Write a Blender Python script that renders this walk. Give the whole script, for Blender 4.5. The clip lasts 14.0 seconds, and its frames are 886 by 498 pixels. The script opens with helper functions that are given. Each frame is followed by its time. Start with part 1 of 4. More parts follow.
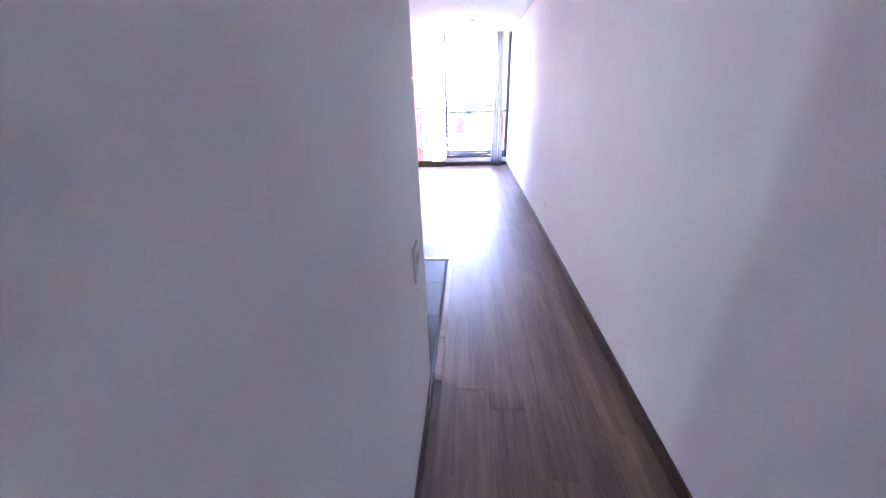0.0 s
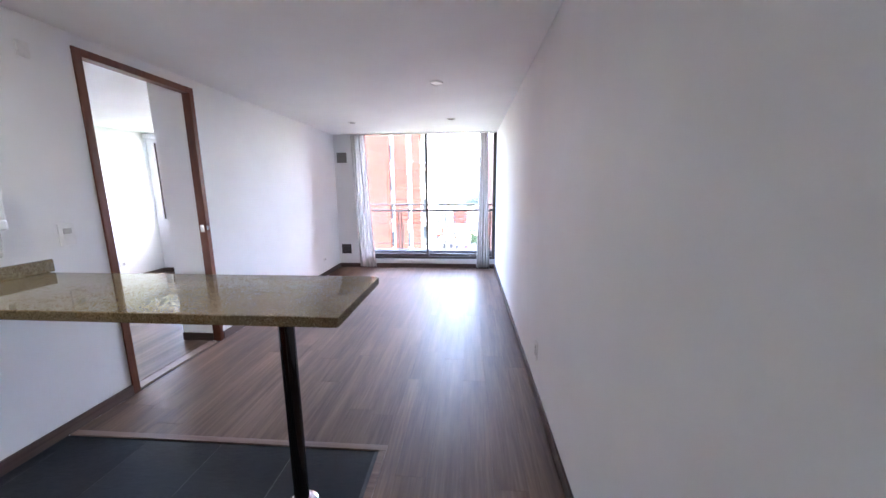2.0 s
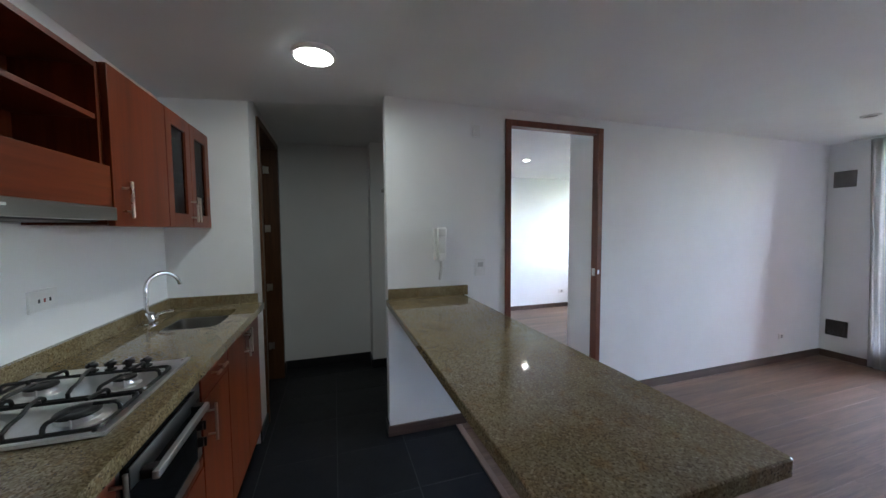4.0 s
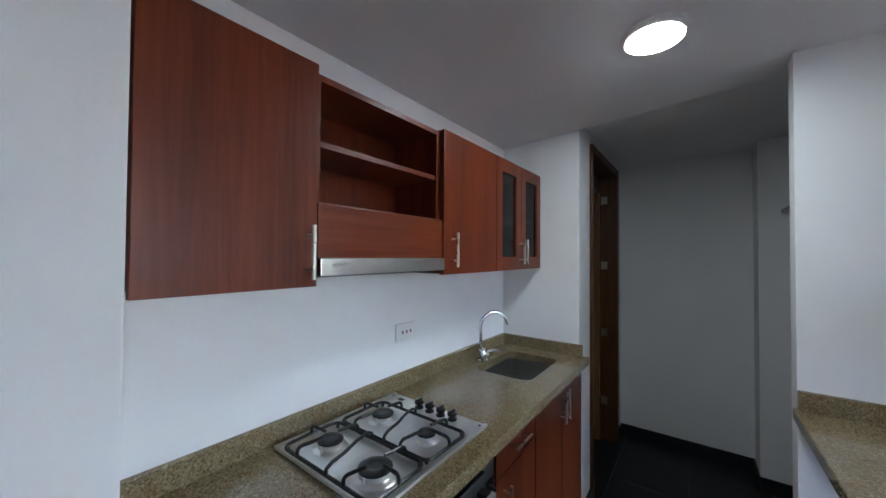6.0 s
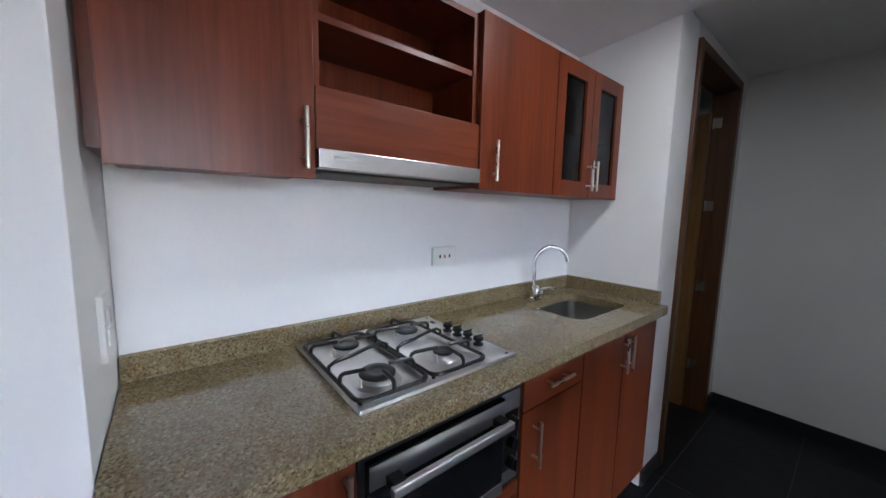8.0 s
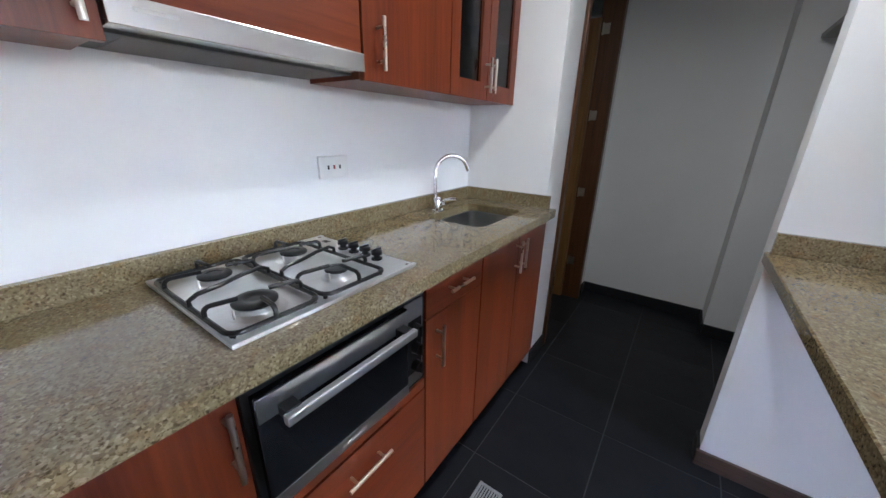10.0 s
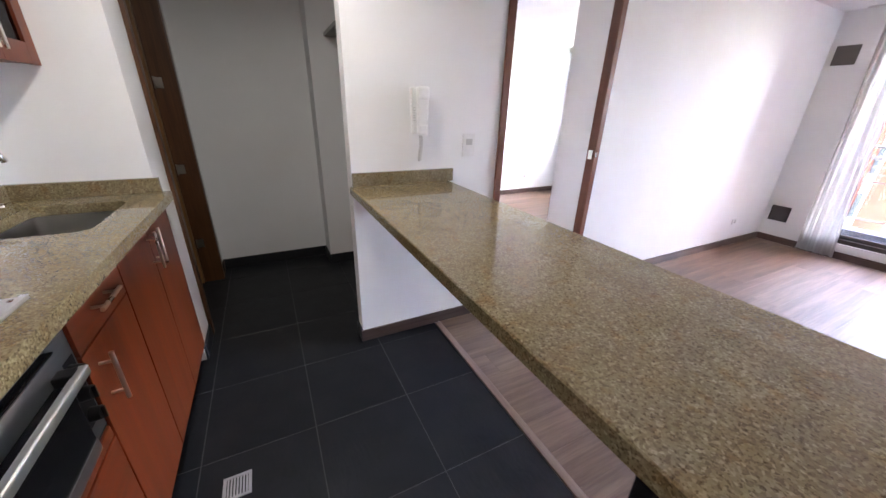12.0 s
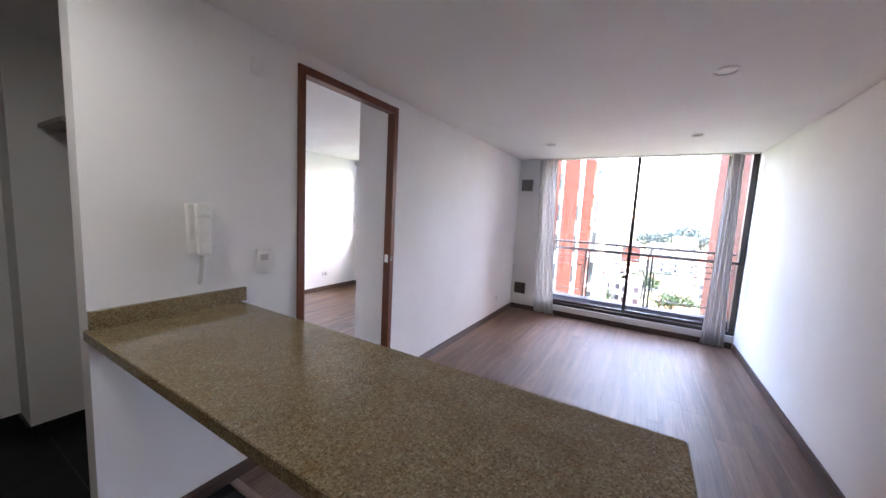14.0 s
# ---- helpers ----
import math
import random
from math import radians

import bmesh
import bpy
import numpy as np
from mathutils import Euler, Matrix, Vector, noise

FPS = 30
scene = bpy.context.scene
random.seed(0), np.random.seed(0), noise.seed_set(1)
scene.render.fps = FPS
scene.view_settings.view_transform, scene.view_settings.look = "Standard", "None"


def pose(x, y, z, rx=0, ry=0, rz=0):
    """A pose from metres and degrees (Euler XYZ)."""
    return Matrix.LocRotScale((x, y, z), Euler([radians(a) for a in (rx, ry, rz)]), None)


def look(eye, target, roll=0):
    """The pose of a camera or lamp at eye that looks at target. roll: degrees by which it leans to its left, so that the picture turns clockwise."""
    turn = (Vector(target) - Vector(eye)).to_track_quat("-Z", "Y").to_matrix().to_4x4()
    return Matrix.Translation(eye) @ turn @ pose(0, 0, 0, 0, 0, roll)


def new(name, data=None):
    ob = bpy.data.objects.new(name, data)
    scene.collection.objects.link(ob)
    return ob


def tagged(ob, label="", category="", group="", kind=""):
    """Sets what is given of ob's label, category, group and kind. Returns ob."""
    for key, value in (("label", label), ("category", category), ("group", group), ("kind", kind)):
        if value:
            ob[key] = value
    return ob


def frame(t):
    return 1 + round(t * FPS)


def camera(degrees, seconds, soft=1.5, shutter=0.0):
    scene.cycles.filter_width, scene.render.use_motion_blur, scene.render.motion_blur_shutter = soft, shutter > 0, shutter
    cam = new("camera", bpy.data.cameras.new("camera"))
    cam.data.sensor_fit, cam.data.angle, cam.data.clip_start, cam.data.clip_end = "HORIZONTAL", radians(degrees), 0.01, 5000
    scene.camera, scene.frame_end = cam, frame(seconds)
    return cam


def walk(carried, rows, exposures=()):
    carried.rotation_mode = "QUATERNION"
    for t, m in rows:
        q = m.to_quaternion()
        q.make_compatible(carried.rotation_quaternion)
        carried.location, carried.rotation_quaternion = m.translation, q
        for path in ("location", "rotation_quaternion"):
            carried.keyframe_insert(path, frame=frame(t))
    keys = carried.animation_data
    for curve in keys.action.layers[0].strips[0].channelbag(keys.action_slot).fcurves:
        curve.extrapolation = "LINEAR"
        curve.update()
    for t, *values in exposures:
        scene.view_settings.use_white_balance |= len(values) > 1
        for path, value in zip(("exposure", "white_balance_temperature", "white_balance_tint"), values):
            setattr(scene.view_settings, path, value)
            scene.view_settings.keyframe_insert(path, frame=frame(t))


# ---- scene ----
cam = camera(104.9, 14.0)
PATH = [
    (0, (-0.209, 1.962, 1.268), (-0.356, 3.775, 0.438), -1.8),
    (0.5, (-0.17, 2.177, 1.265), (-0.181, 4.047, 0.556), -0.7),
    (1, (-0.071, 2.484, 1.265), (-0.064, 4.378, 0.621), -0.2),
    (1.5, (0.003, 2.747, 1.29), (0.008, 4.666, 0.727), -0.0),
    (2, (0.075, 3.015, 1.316), (-0.074, 4.978, 0.964), -0.4),
    (2.3, (0.158, 3.131, 1.342), (-0.219, 5.078, 1.081), -1.0),
    (2.5, (0.164, 3.225, 1.319), (-0.413, 5.13, 1.122), -2.1),
    (3, (0.144, 3.427, 1.332), (-0.906, 5.126, 1.232), -1.3),
    (3.5, (0.066, 3.598, 1.337), (-1.483, 4.862, 1.266), -0.7),
    (4, (0.042, 3.743, 1.344), (-1.86, 4.351, 1.228), -0.4),
    (4.2, (0.025, 3.838, 1.325), (-1.948, 4.144, 1.207), -0.6),
    (6.3, (-0.476, 3.783, 1.439), (-1.973, 2.46, 1.533), 0.3),
    (6.5, (-0.532, 3.802, 1.438), (-1.967, 2.415, 1.572), 0.2),
    (7, (-0.612, 3.825, 1.436), (-2.0, 2.393, 1.588), 0.6),
    (7.5, (-0.616, 3.829, 1.377), (-1.967, 2.356, 1.452), 1.2),
    (8, (-0.597, 3.826, 1.293), (-1.851, 2.284, 1.069), 1.3),
    (8.2, (-0.594, 3.83, 1.271), (-1.798, 2.272, 0.922), 1.6),
    (10.3, (-0.718, 3.779, 1.241), (-2.385, 2.959, 0.5), 0.7),
    (10.5, (-0.74, 3.723, 1.24), (-2.519, 3.178, 0.505), 0.5),
    (11, (-0.734, 3.702, 1.238), (-2.574, 3.692, 0.456), 0.9),
    (11.5, (-0.62, 3.741, 1.239), (-2.418, 4.115, 0.447), 0.9),
    (12, (-0.455, 3.710, 1.263), (-2.098, 4.557, 0.500), 1.7),
    (12.5, (-0.291, 3.773, 1.231), (-1.687, 5.022, 0.53), 0.7),
    (13, (-0.245, 3.732, 1.293), (-1.292, 5.335, 0.715), 2.5),
    (13.5, (-0.311, 3.727, 1.351), (-1.168, 5.493, 0.965), 3.1),
    (14, (-0.481, 3.691, 1.372), (-1.484, 5.407, 1.155), 3.0),
]
EXPOSURES = [
    (0.0, 6.93, 5800, 37), (0.5, 6.4, 5900, 30), (1.0, 6.1, 6100, 26), (1.5, 6.1, 6300, 24), (2.0, 6.08, 6400, 22), (2.5, 6.0, 6500, 21), (3.0, 5.75, 6600, 20), (3.5, 5.4, 6500, 16), (4.2, 5.15, 6300, 12),
    (6.5, 5.65, 5900, 16), (7.5, 5.75, 6100, 18), (8.2, 5.85, 6200, 21), (10.3, 6.3, 6300, 20), (11.0, 6.45, 6600, 22), (12.0, 6.45, 7000, 25), (13.0, 6.0, 7200, 28), (14.0, 5.5, 6900, 25),
]
walk(cam, [(t, look(eye, target, roll)) for t, eye, target, roll in PATH], EXPOSURES)

# ---------------- world, sun, large lights ----------------
world = bpy.data.worlds.new("sky")
scene.world = world
world.use_nodes = True
wn = world.node_tree
sky = wn.nodes.new("ShaderNodeTexSky")
sky.sky_type = "NISHITA"
sky.sun_disc = False
sky.sun_elevation = radians(52)
sky.sun_rotation = radians(60)
sky.air_density, sky.dust_density, sky.ozone_density = 1.0, 1.5, 1.0
wn.links.new(sky.outputs[0], wn.nodes["Background"].inputs[0])
wn.nodes["Background"].inputs[1].default_value = 0.15

sun = new("sun", bpy.data.lights.new("sun", "SUN"))
sun.data.energy, sun.data.angle, sun.data.color = 2.0, radians(3), (1.0, 0.95, 0.87)
sun.matrix_world = look((40, 23, 59), (0, 0, 0))

for wx, wy, ww, wz, wh in ((-0.62, 8.66, 2.1, 1.17, 1.95), (-3.65, 8.2, 2.0, 1.45, 1.15)):
    gate = new("window_sky_gate", bpy.data.lights.new("window_sky_gate", "AREA"))
    gate.data.shape, gate.data.size, gate.data.size_y = "RECTANGLE", ww, wh
    gate.data.cycles.is_portal = True
    gate.matrix_world = look((wx, wy, wz), (wx, wy - 1, wz))


# ---------------- materials ----------------
def material(name, rough=0.5, metal=0.0):
    m = bpy.data.materials.new(name)
    m.use_nodes = True
    b = m.node_tree.nodes["Principled BSDF"]
    b.inputs["Roughness"].default_value = rough
    b.inputs["Metallic"].default_value = metal
    return m, m.node_tree, b


def coords(nt, scale=(1, 1, 1), space="Object"):
    tc = nt.nodes.new("ShaderNodeTexCoord")
    mp = nt.nodes.new("ShaderNodeMapping")
    mp.inputs["Scale"].default_value = scale
    nt.links.new(tc.outputs[space], mp.inputs[0])
    return mp.outputs[0]


def noise_tex(nt, vec, scale, detail=4.0, rough=0.55, dist=0.0):
    n = nt.nodes.new("ShaderNodeTexNoise")
    n.inputs["Scale"].default_value, n.inputs["Detail"].default_value = scale, detail
    n.inputs["Roughness"].default_value, n.inputs["Distortion"].default_value = rough, dist
    nt.links.new(vec, n.inputs["Vector"])
    return n.outputs[0]


def ramp(nt, fac, stops):
    r = nt.nodes.new("ShaderNodeValToRGB")
    el = r.color_ramp.elements
    while len(el) < len(stops):
        el.new(0.5)
    for e, (p, c) in zip(el, stops):
        e.position, e.color = p, (*c, 1)
    nt.links.new(fac, r.inputs[0])
    return r.outputs[0]


def mixed(nt, fac, a, b, mode="MIX"):
    x = nt.nodes.new("ShaderNodeMix")
    x.data_type, x.blend_type = "RGBA", mode
    for sock, v in ((x.inputs[0], fac), (x.inputs[6], a), (x.inputs[7], b)):
        if isinstance(v, bpy.types.NodeSocket):
            nt.links.new(v, sock)
        elif isinstance(v, tuple):
            sock.default_value = (*v, 1)
        else:
            sock.default_value = v
    return x.outputs[2]


def relief(nt, b, height, strength, dist=0.002):
    bp = nt.nodes.new("ShaderNodeBump")
    bp.inputs["Strength"].default_value, bp.inputs["Distance"].default_value = strength, dist
    nt.links.new(height, bp.inputs["Height"])
    nt.links.new(bp.outputs[0], b.inputs["Normal"])


def scaled(nt, v, lo, hi):
    r = nt.nodes.new("ShaderNodeMapRange")
    r.inputs[3].default_value, r.inputs[4].default_value = lo, hi
    nt.links.new(v, r.inputs[0])
    return r.outputs[0]


def paint(name, col, rough=0.55, grain=0.25):
    """Rolled wall paint: fine stipple, broad faint unevenness."""
    m, nt, b = material(name, rough)
    v = coords(nt)
    broad = noise_tex(nt, v, 1.3, 3)
    fine = noise_tex(nt, v, 220, 2)
    dark = tuple(c * 0.94 for c in col)
    nt.links.new(ramp(nt, broad, [(0.35, dark), (0.65, col)]), b.inputs["Base Color"])
    nt.links.new(scaled(nt, broad, rough - 0.06, rough + 0.06), b.inputs["Roughness"])
    relief(nt, b, fine, grain, 0.0006)
    return m


def wood(name, dark, mid, light, rough=0.35, along="Z", scale=1.0, vary=0.0, seed=0.0):
    """Grained timber or laminate, grain along one axis."""
    m, nt, b = material(name, rough)
    s = {"X": (0.7, 14, 14), "Y": (14, 0.7, 14), "Z": (14, 14, 0.7)}[along]
    v = coords(nt, tuple(k * scale for k in s))
    if vary:
        oi = nt.nodes.new("ShaderNodeObjectInfo")
        sh = nt.nodes.new("ShaderNodeVectorMath")
        sh.operation = "ADD"
        mu = nt.nodes.new("ShaderNodeMath")
        mu.operation = "MULTIPLY"
        mu.inputs[1].default_value = 37.0
        nt.links.new(oi.outputs["Random"], mu.inputs[0])
        nt.links.new(v, sh.inputs[0])
        nt.links.new(mu.outputs[0], sh.inputs[1])
        v = sh.outputs[0]
    g1 = noise_tex(nt, v, 1.0, 5, 0.6, 0.6)
    g2 = noise_tex(nt, v, 7.0, 4, 0.6)
    c = ramp(nt, g1, [(0.3, dark), (0.52, mid), (0.74, light)])
    c = mixed(nt, 0.32, c, ramp(nt, g2, [(0.35, dark), (0.65, light)]))
    if vary:
        hv = nt.nodes.new("ShaderNodeHueSaturation")
        nt.links.new(scaled(nt, oi.outputs["Random"], 1 - vary, 1 + vary), hv.inputs["Value"])
        nt.links.new(c, hv.inputs["Color"])
        c = hv.outputs[0]
    nt.links.new(c, b.inputs["Base Color"])
    nt.links.new(scaled(nt, g2, rough - 0.07, rough + 0.09), b.inputs["Roughness"])
    relief(nt, b, g2, 0.12, 0.0008)
    return m


def granite(name):
    m, nt, b = material(name, 0.12)
    b.inputs["Specular IOR Level"].default_value = 0.75
    v = coords(nt)
    vo = nt.nodes.new("ShaderNodeTexVoronoi")
    vo.inputs["Scale"].default_value = 240
    nt.links.new(v, vo.inputs["Vector"])
    grains = ramp(nt, vo.outputs["Color"], [(0.08, (0.134, 0.098, 0.055)), (0.4, (0.212, 0.163, 0.090)), (0.7, (0.262, 0.206, 0.118)), (0.95, (0.365, 0.30, 0.19))])
    specks = ramp(nt, noise_tex(nt, v, 190, 3), [(0.34, (0.46, 0.40, 0.33)), (0.45, (1, 1, 1))])
    veins = ramp(nt, noise_tex(nt, v, 5, 5, 0.6, 1.2), [(0.35, (0.80, 0.76, 0.66)), (0.6, (1, 1, 1))])
    rust = ramp(nt, noise_tex(nt, v, 28, 3), [(0.56, (1, 1, 1)), (0.7, (0.95, 0.76, 0.55))])
    c = mixed(nt, 1.0, grains, specks, "MULTIPLY")
    c = mixed(nt, 0.8, c, veins, "MULTIPLY")
    c = mixed(nt, 0.7, c, rust, "MULTIPLY")
    nt.links.new(c, b.inputs["Base Color"])
    nt.links.new(scaled(nt, noise_tex(nt, v, 9, 3), 0.03, 0.09), b.inputs["Roughness"])
    return m


def metal(name, col, rough, brushed=None):
    m, nt, b = material(name, rough, 1.0)
    s = {"X": (1.5, 90, 90), "Z": (90, 90, 1.5), None: (18, 18, 18)}[brushed]
    n = noise_tex(nt, coords(nt, s), 1.0, 3)
    nt.links.new(ramp(nt, n, [(0.3, tuple(c * 0.93 for c in col)), (0.7, col)]), b.inputs["Base Color"])
    nt.links.new(scaled(nt, n, rough * 0.88, rough * 1.14), b.inputs["Roughness"])
    return m


def plain(name, col, rough=0.4, spread=0.1, scale=14.0, metallic=0.0):
    m, nt, b = material(name, rough, metallic)
    n = noise_tex(nt, coords(nt), scale, 4)
    nt.links.new(ramp(nt, n, [(0.3, tuple(c * (1 - spread) for c in col)), (0.7, tuple(min(1, c * (1 + spread)) for c in col))]), b.inputs["Base Color"])
    nt.links.new(scaled(nt, n, rough * 0.85, min(1, rough * 1.15)), b.inputs["Roughness"])
    return m


def slate(name):
    m, nt, b = material(name, 0.42)
    b.inputs["Specular IOR Level"].default_value = 0.22
    v = coords(nt)
    n1 = noise_tex(nt, v, 2.6, 6, 0.62, 0.8)
    n2 = noise_tex(nt, v, 34, 5, 0.6)
    c = ramp(nt, n1, [(0.3, (0.009, 0.0095, 0.011)), (0.6, (0.016, 0.0165, 0.019)), (0.8, (0.027, 0.0275, 0.031))])
    nt.links.new(c, b.inputs["Base Color"])
    nt.links.new(scaled(nt, n2, 0.32, 0.52), b.inputs["Roughness"])
    rip = noise_tex(nt, coords(nt, (3, 9, 3)), 3.0, 5, 0.6, 1.4)
    relief(nt, b, rip, 0.35, 0.004)
    return m


def brickwork(name, axis):
    m, nt, b = material(name, 0.85)
    tc = nt.nodes.new("ShaderNodeTexCoord")
    sp = nt.nodes.new("ShaderNodeSeparateXYZ")
    cb = nt.nodes.new("ShaderNodeCombineXYZ")
    nt.links.new(tc.outputs["Object"], sp.inputs[0])
    nt.links.new(sp.outputs["XYZ".index(axis)], cb.inputs[0])
    nt.links.new(sp.outputs[2], cb.inputs[1])
    t = nt.nodes.new("ShaderNodeTexBrick")
    t.inputs["Scale"].default_value = 1.0
    t.inputs["Brick Width"].default_value, t.inputs["Row Height"].default_value = 0.26, 0.085
    t.inputs["Mortar Size"].default_value = 0.008
    t.inputs["Color1"].default_value = (0.215, 0.043, 0.020, 1)
    t.inputs["Color2"].default_value = (0.17, 0.033, 0.015, 1)
    t.inputs["Mortar"].default_value = (0.22, 0.095, 0.062, 1)
    nt.links.new(cb.outputs[0], t.inputs["Vector"])
    stain = ramp(nt, noise_tex(nt, tc.outputs["Object"], 0.5, 4), [(0.3, (0.82, 0.8, 0.78)), (0.65, (1, 1, 1))])
    courses = ramp(nt, noise_tex(nt, coords(nt, (0.5, 0.5, 7.0)), 1.0, 4, 0.6), [(0.36, (0.55, 0.5, 0.48)), (0.56, (1, 1, 1))])
    c = mixed(nt, 1.0, t.outputs[0], stain, "MULTIPLY")
    nt.links.new(mixed(nt, 0.85, c, courses, "MULTIPLY"), b.inputs["Base Color"])
    relief(nt, b, t.outputs["Fac"], -0.5, 0.01)
    return m


def lit(name, col, power):
    m, nt, b = material(name, 0.4)
    b.inputs["Base Color"].default_value = (0.8, 0.8, 0.8, 1)
    b.inputs["Emission Color"].default_value = (*col, 1)
    b.inputs["Emission Strength"].default_value = power
    return m


def pane(name, gloss=0.06, tint=(1, 1, 1), rough=0.0):
    m, nt, b = material(name)
    nt.nodes.remove(b)
    tr, gl, mx = (nt.nodes.new("ShaderNodeBsdf" + k) if k != "Mix" else nt.nodes.new("ShaderNodeMixShader") for k in ("Transparent", "Glossy", "Mix"))
    tr.inputs[0].default_value = (*tint, 1)
    gl.inputs["Roughness"].default_value = rough
    mx.inputs[0].default_value = gloss
    nt.links.new(tr.outputs[0], mx.inputs[1])
    nt.links.new(gl.outputs[0], mx.inputs[2])
    nt.links.new(mx.outputs[0], nt.nodes["Material Output"].inputs[0])
    return m


WHITE = paint("white_wall_paint", (0.85, 0.845, 0.84), 0.78)
CEIL = paint("white_ceiling_paint", (0.86, 0.855, 0.85), 0.7)
PLANK = wood("grey_brown_laminate", (0.076, 0.041, 0.025), (0.166, 0.097, 0.061), (0.262, 0.168, 0.114), 0.45, "Y", 1.0, 0.10)
TRIMWOOD = wood("baseboard_wood", (0.045, 0.026, 0.020), (0.085, 0.052, 0.040), (0.13, 0.085, 0.066), 0.42, "Y", 1.0)
TRIMX = wood("baseboard_wood_cross", (0.045, 0.026, 0.020), (0.085, 0.052, 0.040), (0.13, 0.085, 0.066), 0.42, "X", 1.0)
EDGEWOOD = wood("floor_edge_wood", (0.14, 0.082, 0.06), (0.25, 0.16, 0.12), (0.34, 0.24, 0.19), 0.38, "X", 1.0)
FRAMEWOOD = wood("door_frame_wood", (0.075, 0.018, 0.007), (0.14, 0.037, 0.014), (0.20, 0.06, 0.024), 0.38, "Z")
LEAFWOOD = wood("door_leaf_wood", (0.13, 0.058, 0.016), (0.21, 0.10, 0.032), (0.28, 0.145, 0.052), 0.4, "Z")
CHERRY = wood("red_cherry_laminate", (0.080, 0.0135, 0.0042), (0.150, 0.0265, 0.0078), (0.210, 0.044, 0.0132), 0.33, "Z", 0.8)
CHERRYX = wood("red_cherry_laminate_cross", (0.080, 0.0135, 0.0042), (0.150, 0.0265, 0.0078), (0.210, 0.044, 0.0132), 0.33, "X", 0.8)
GRANITE = granite("olive_granite")
for matt in (WHITE, CEIL):
    matt.node_tree.nodes["Principled BSDF"].inputs["Specular IOR Level"].default_value = 0.25
for timber in (CHERRY, CHERRYX):
    timber.node_tree.nodes["Principled BSDF"].inputs["Specular IOR Level"].default_value = 0.36
PLANK.node_tree.nodes["Principled BSDF"].inputs["Specular IOR Level"].default_value = 0.45
BROWNFRAME = wood("brown_door_frame_wood", (0.05, 0.018, 0.006), (0.10, 0.038, 0.013), (0.15, 0.062, 0.022), 0.4, "Z")
HOBSTEEL = metal("satin_hob_steel", (0.80, 0.795, 0.785), 0.31, "X")
STEEL = metal("brushed_steel", (0.62, 0.61, 0.59), 0.26, "X")
SINKSTEEL = metal("satin_sink_steel", (0.44, 0.435, 0.42), 0.30)
DARKSTEEL = metal("dark_brushed_steel", (0.40, 0.395, 0.385), 0.32, "X")
BRIGHT = metal("polished_steel", (0.74, 0.73, 0.71), 0.12)
HANDLESTEEL = metal("satin_handle_steel", (0.76, 0.75, 0.73), 0.36, "X")
CHROME = metal("chrome", (0.8, 0.8, 0.8), 0.06)
NICKEL = metal("satin_nickel", (0.62, 0.58, 0.50), 0.28)
BLACKTUBE = plain("black_gloss_tube", (0.012, 0.012, 0.014), 0.12)
IRON = plain("black_enamel", (0.006, 0.006, 0.0065), 0.30, 0.2, 40)
CAPGREY = plain("grey_burner_enamel", (0.018, 0.018, 0.019), 0.34, 0.25, 60)
BLACKGLASS = plain("black_oven_glass", (0.006, 0.006, 0.007), 0.06)
DARKALU = plain("bronze_aluminium", (0.058, 0.048, 0.042), 0.4, 0.12, 20, 0.4)
GREYALU = plain("grey_painted_rail", (0.17, 0.16, 0.15), 0.45, 0.15, 20)
SLATE = slate("black_slate_tile")
GROUT = plain("grey_grout", (0.065, 0.065, 0.068), 0.85, 0.25, 30)
DARKBASE = plain("black_tile_skirting", (0.016, 0.016, 0.018), 0.4, 0.2, 20)
PLASTIC = plain("white_plastic", (0.78, 0.77, 0.75), 0.32, 0.03, 30)
GREYPLASTIC = plain("pale_grey_plastic", (0.52, 0.51, 0.49), 0.38, 0.05, 30)
DRAINMETAL = plain("dull_drain_metal", (0.42, 0.41, 0.40), 0.5, 0.12, 40, 0.25)
SLOT = plain("dark_slot", (0.03, 0.028, 0.027), 0.6)
REDSLOT = plain("red_socket_insert", (0.30, 0.03, 0.03), 0.5)
VENT = plain("grey_vent_metal", (0.17, 0.155, 0.145), 0.5)
CLOTH = plain("off_white_curtain_cloth", (0.58, 0.565, 0.545), 0.95, 0.05, 60)
PARAPET = plain("dark_balcony_kerb", (0.07, 0.075, 0.09), 0.6, 0.2, 8)
SILL = paint("white_sill_paint", (0.74, 0.73, 0.72), 0.5)
CONCRETE = plain("white_concrete", (0.70, 0.68, 0.64), 0.85, 0.08, 2)
BRICKX = brickwork("red_brick_front", "X")
BRICKY = brickwork("red_brick_side", "Y")
GLASS = pane("window_glass", 0.05, (0.86, 0.87, 0.87))
SMOKED = pane("frosted_cabinet_glass", 0.10, (0.42, 0.43, 0.44), 0.15)
FARGLASS = plain("far_window_glass", (0.05, 0.06, 0.07), 0.1)
LAMPON = lit("led_panel_glow", (0.90, 1.0, 0.95), 2.45)
LAMPLOW = lit("downlight_glow", (1.0, 0.97, 0.92), 1.6)
SHELFBOARD = plain("grey_shelf_board", (0.34, 0.32, 0.30), 0.5, 0.08, 20)
LENS = plain("white_diffuser", (0.8, 0.8, 0.79), 0.3, 0.03)
GRASS = plain("grass_and_ground", (0.09, 0.11, 0.05), 0.95, 0.45, 0.05)
ASPHALT = plain("asphalt", (0.06, 0.06, 0.06), 0.9, 0.2, 0.3)
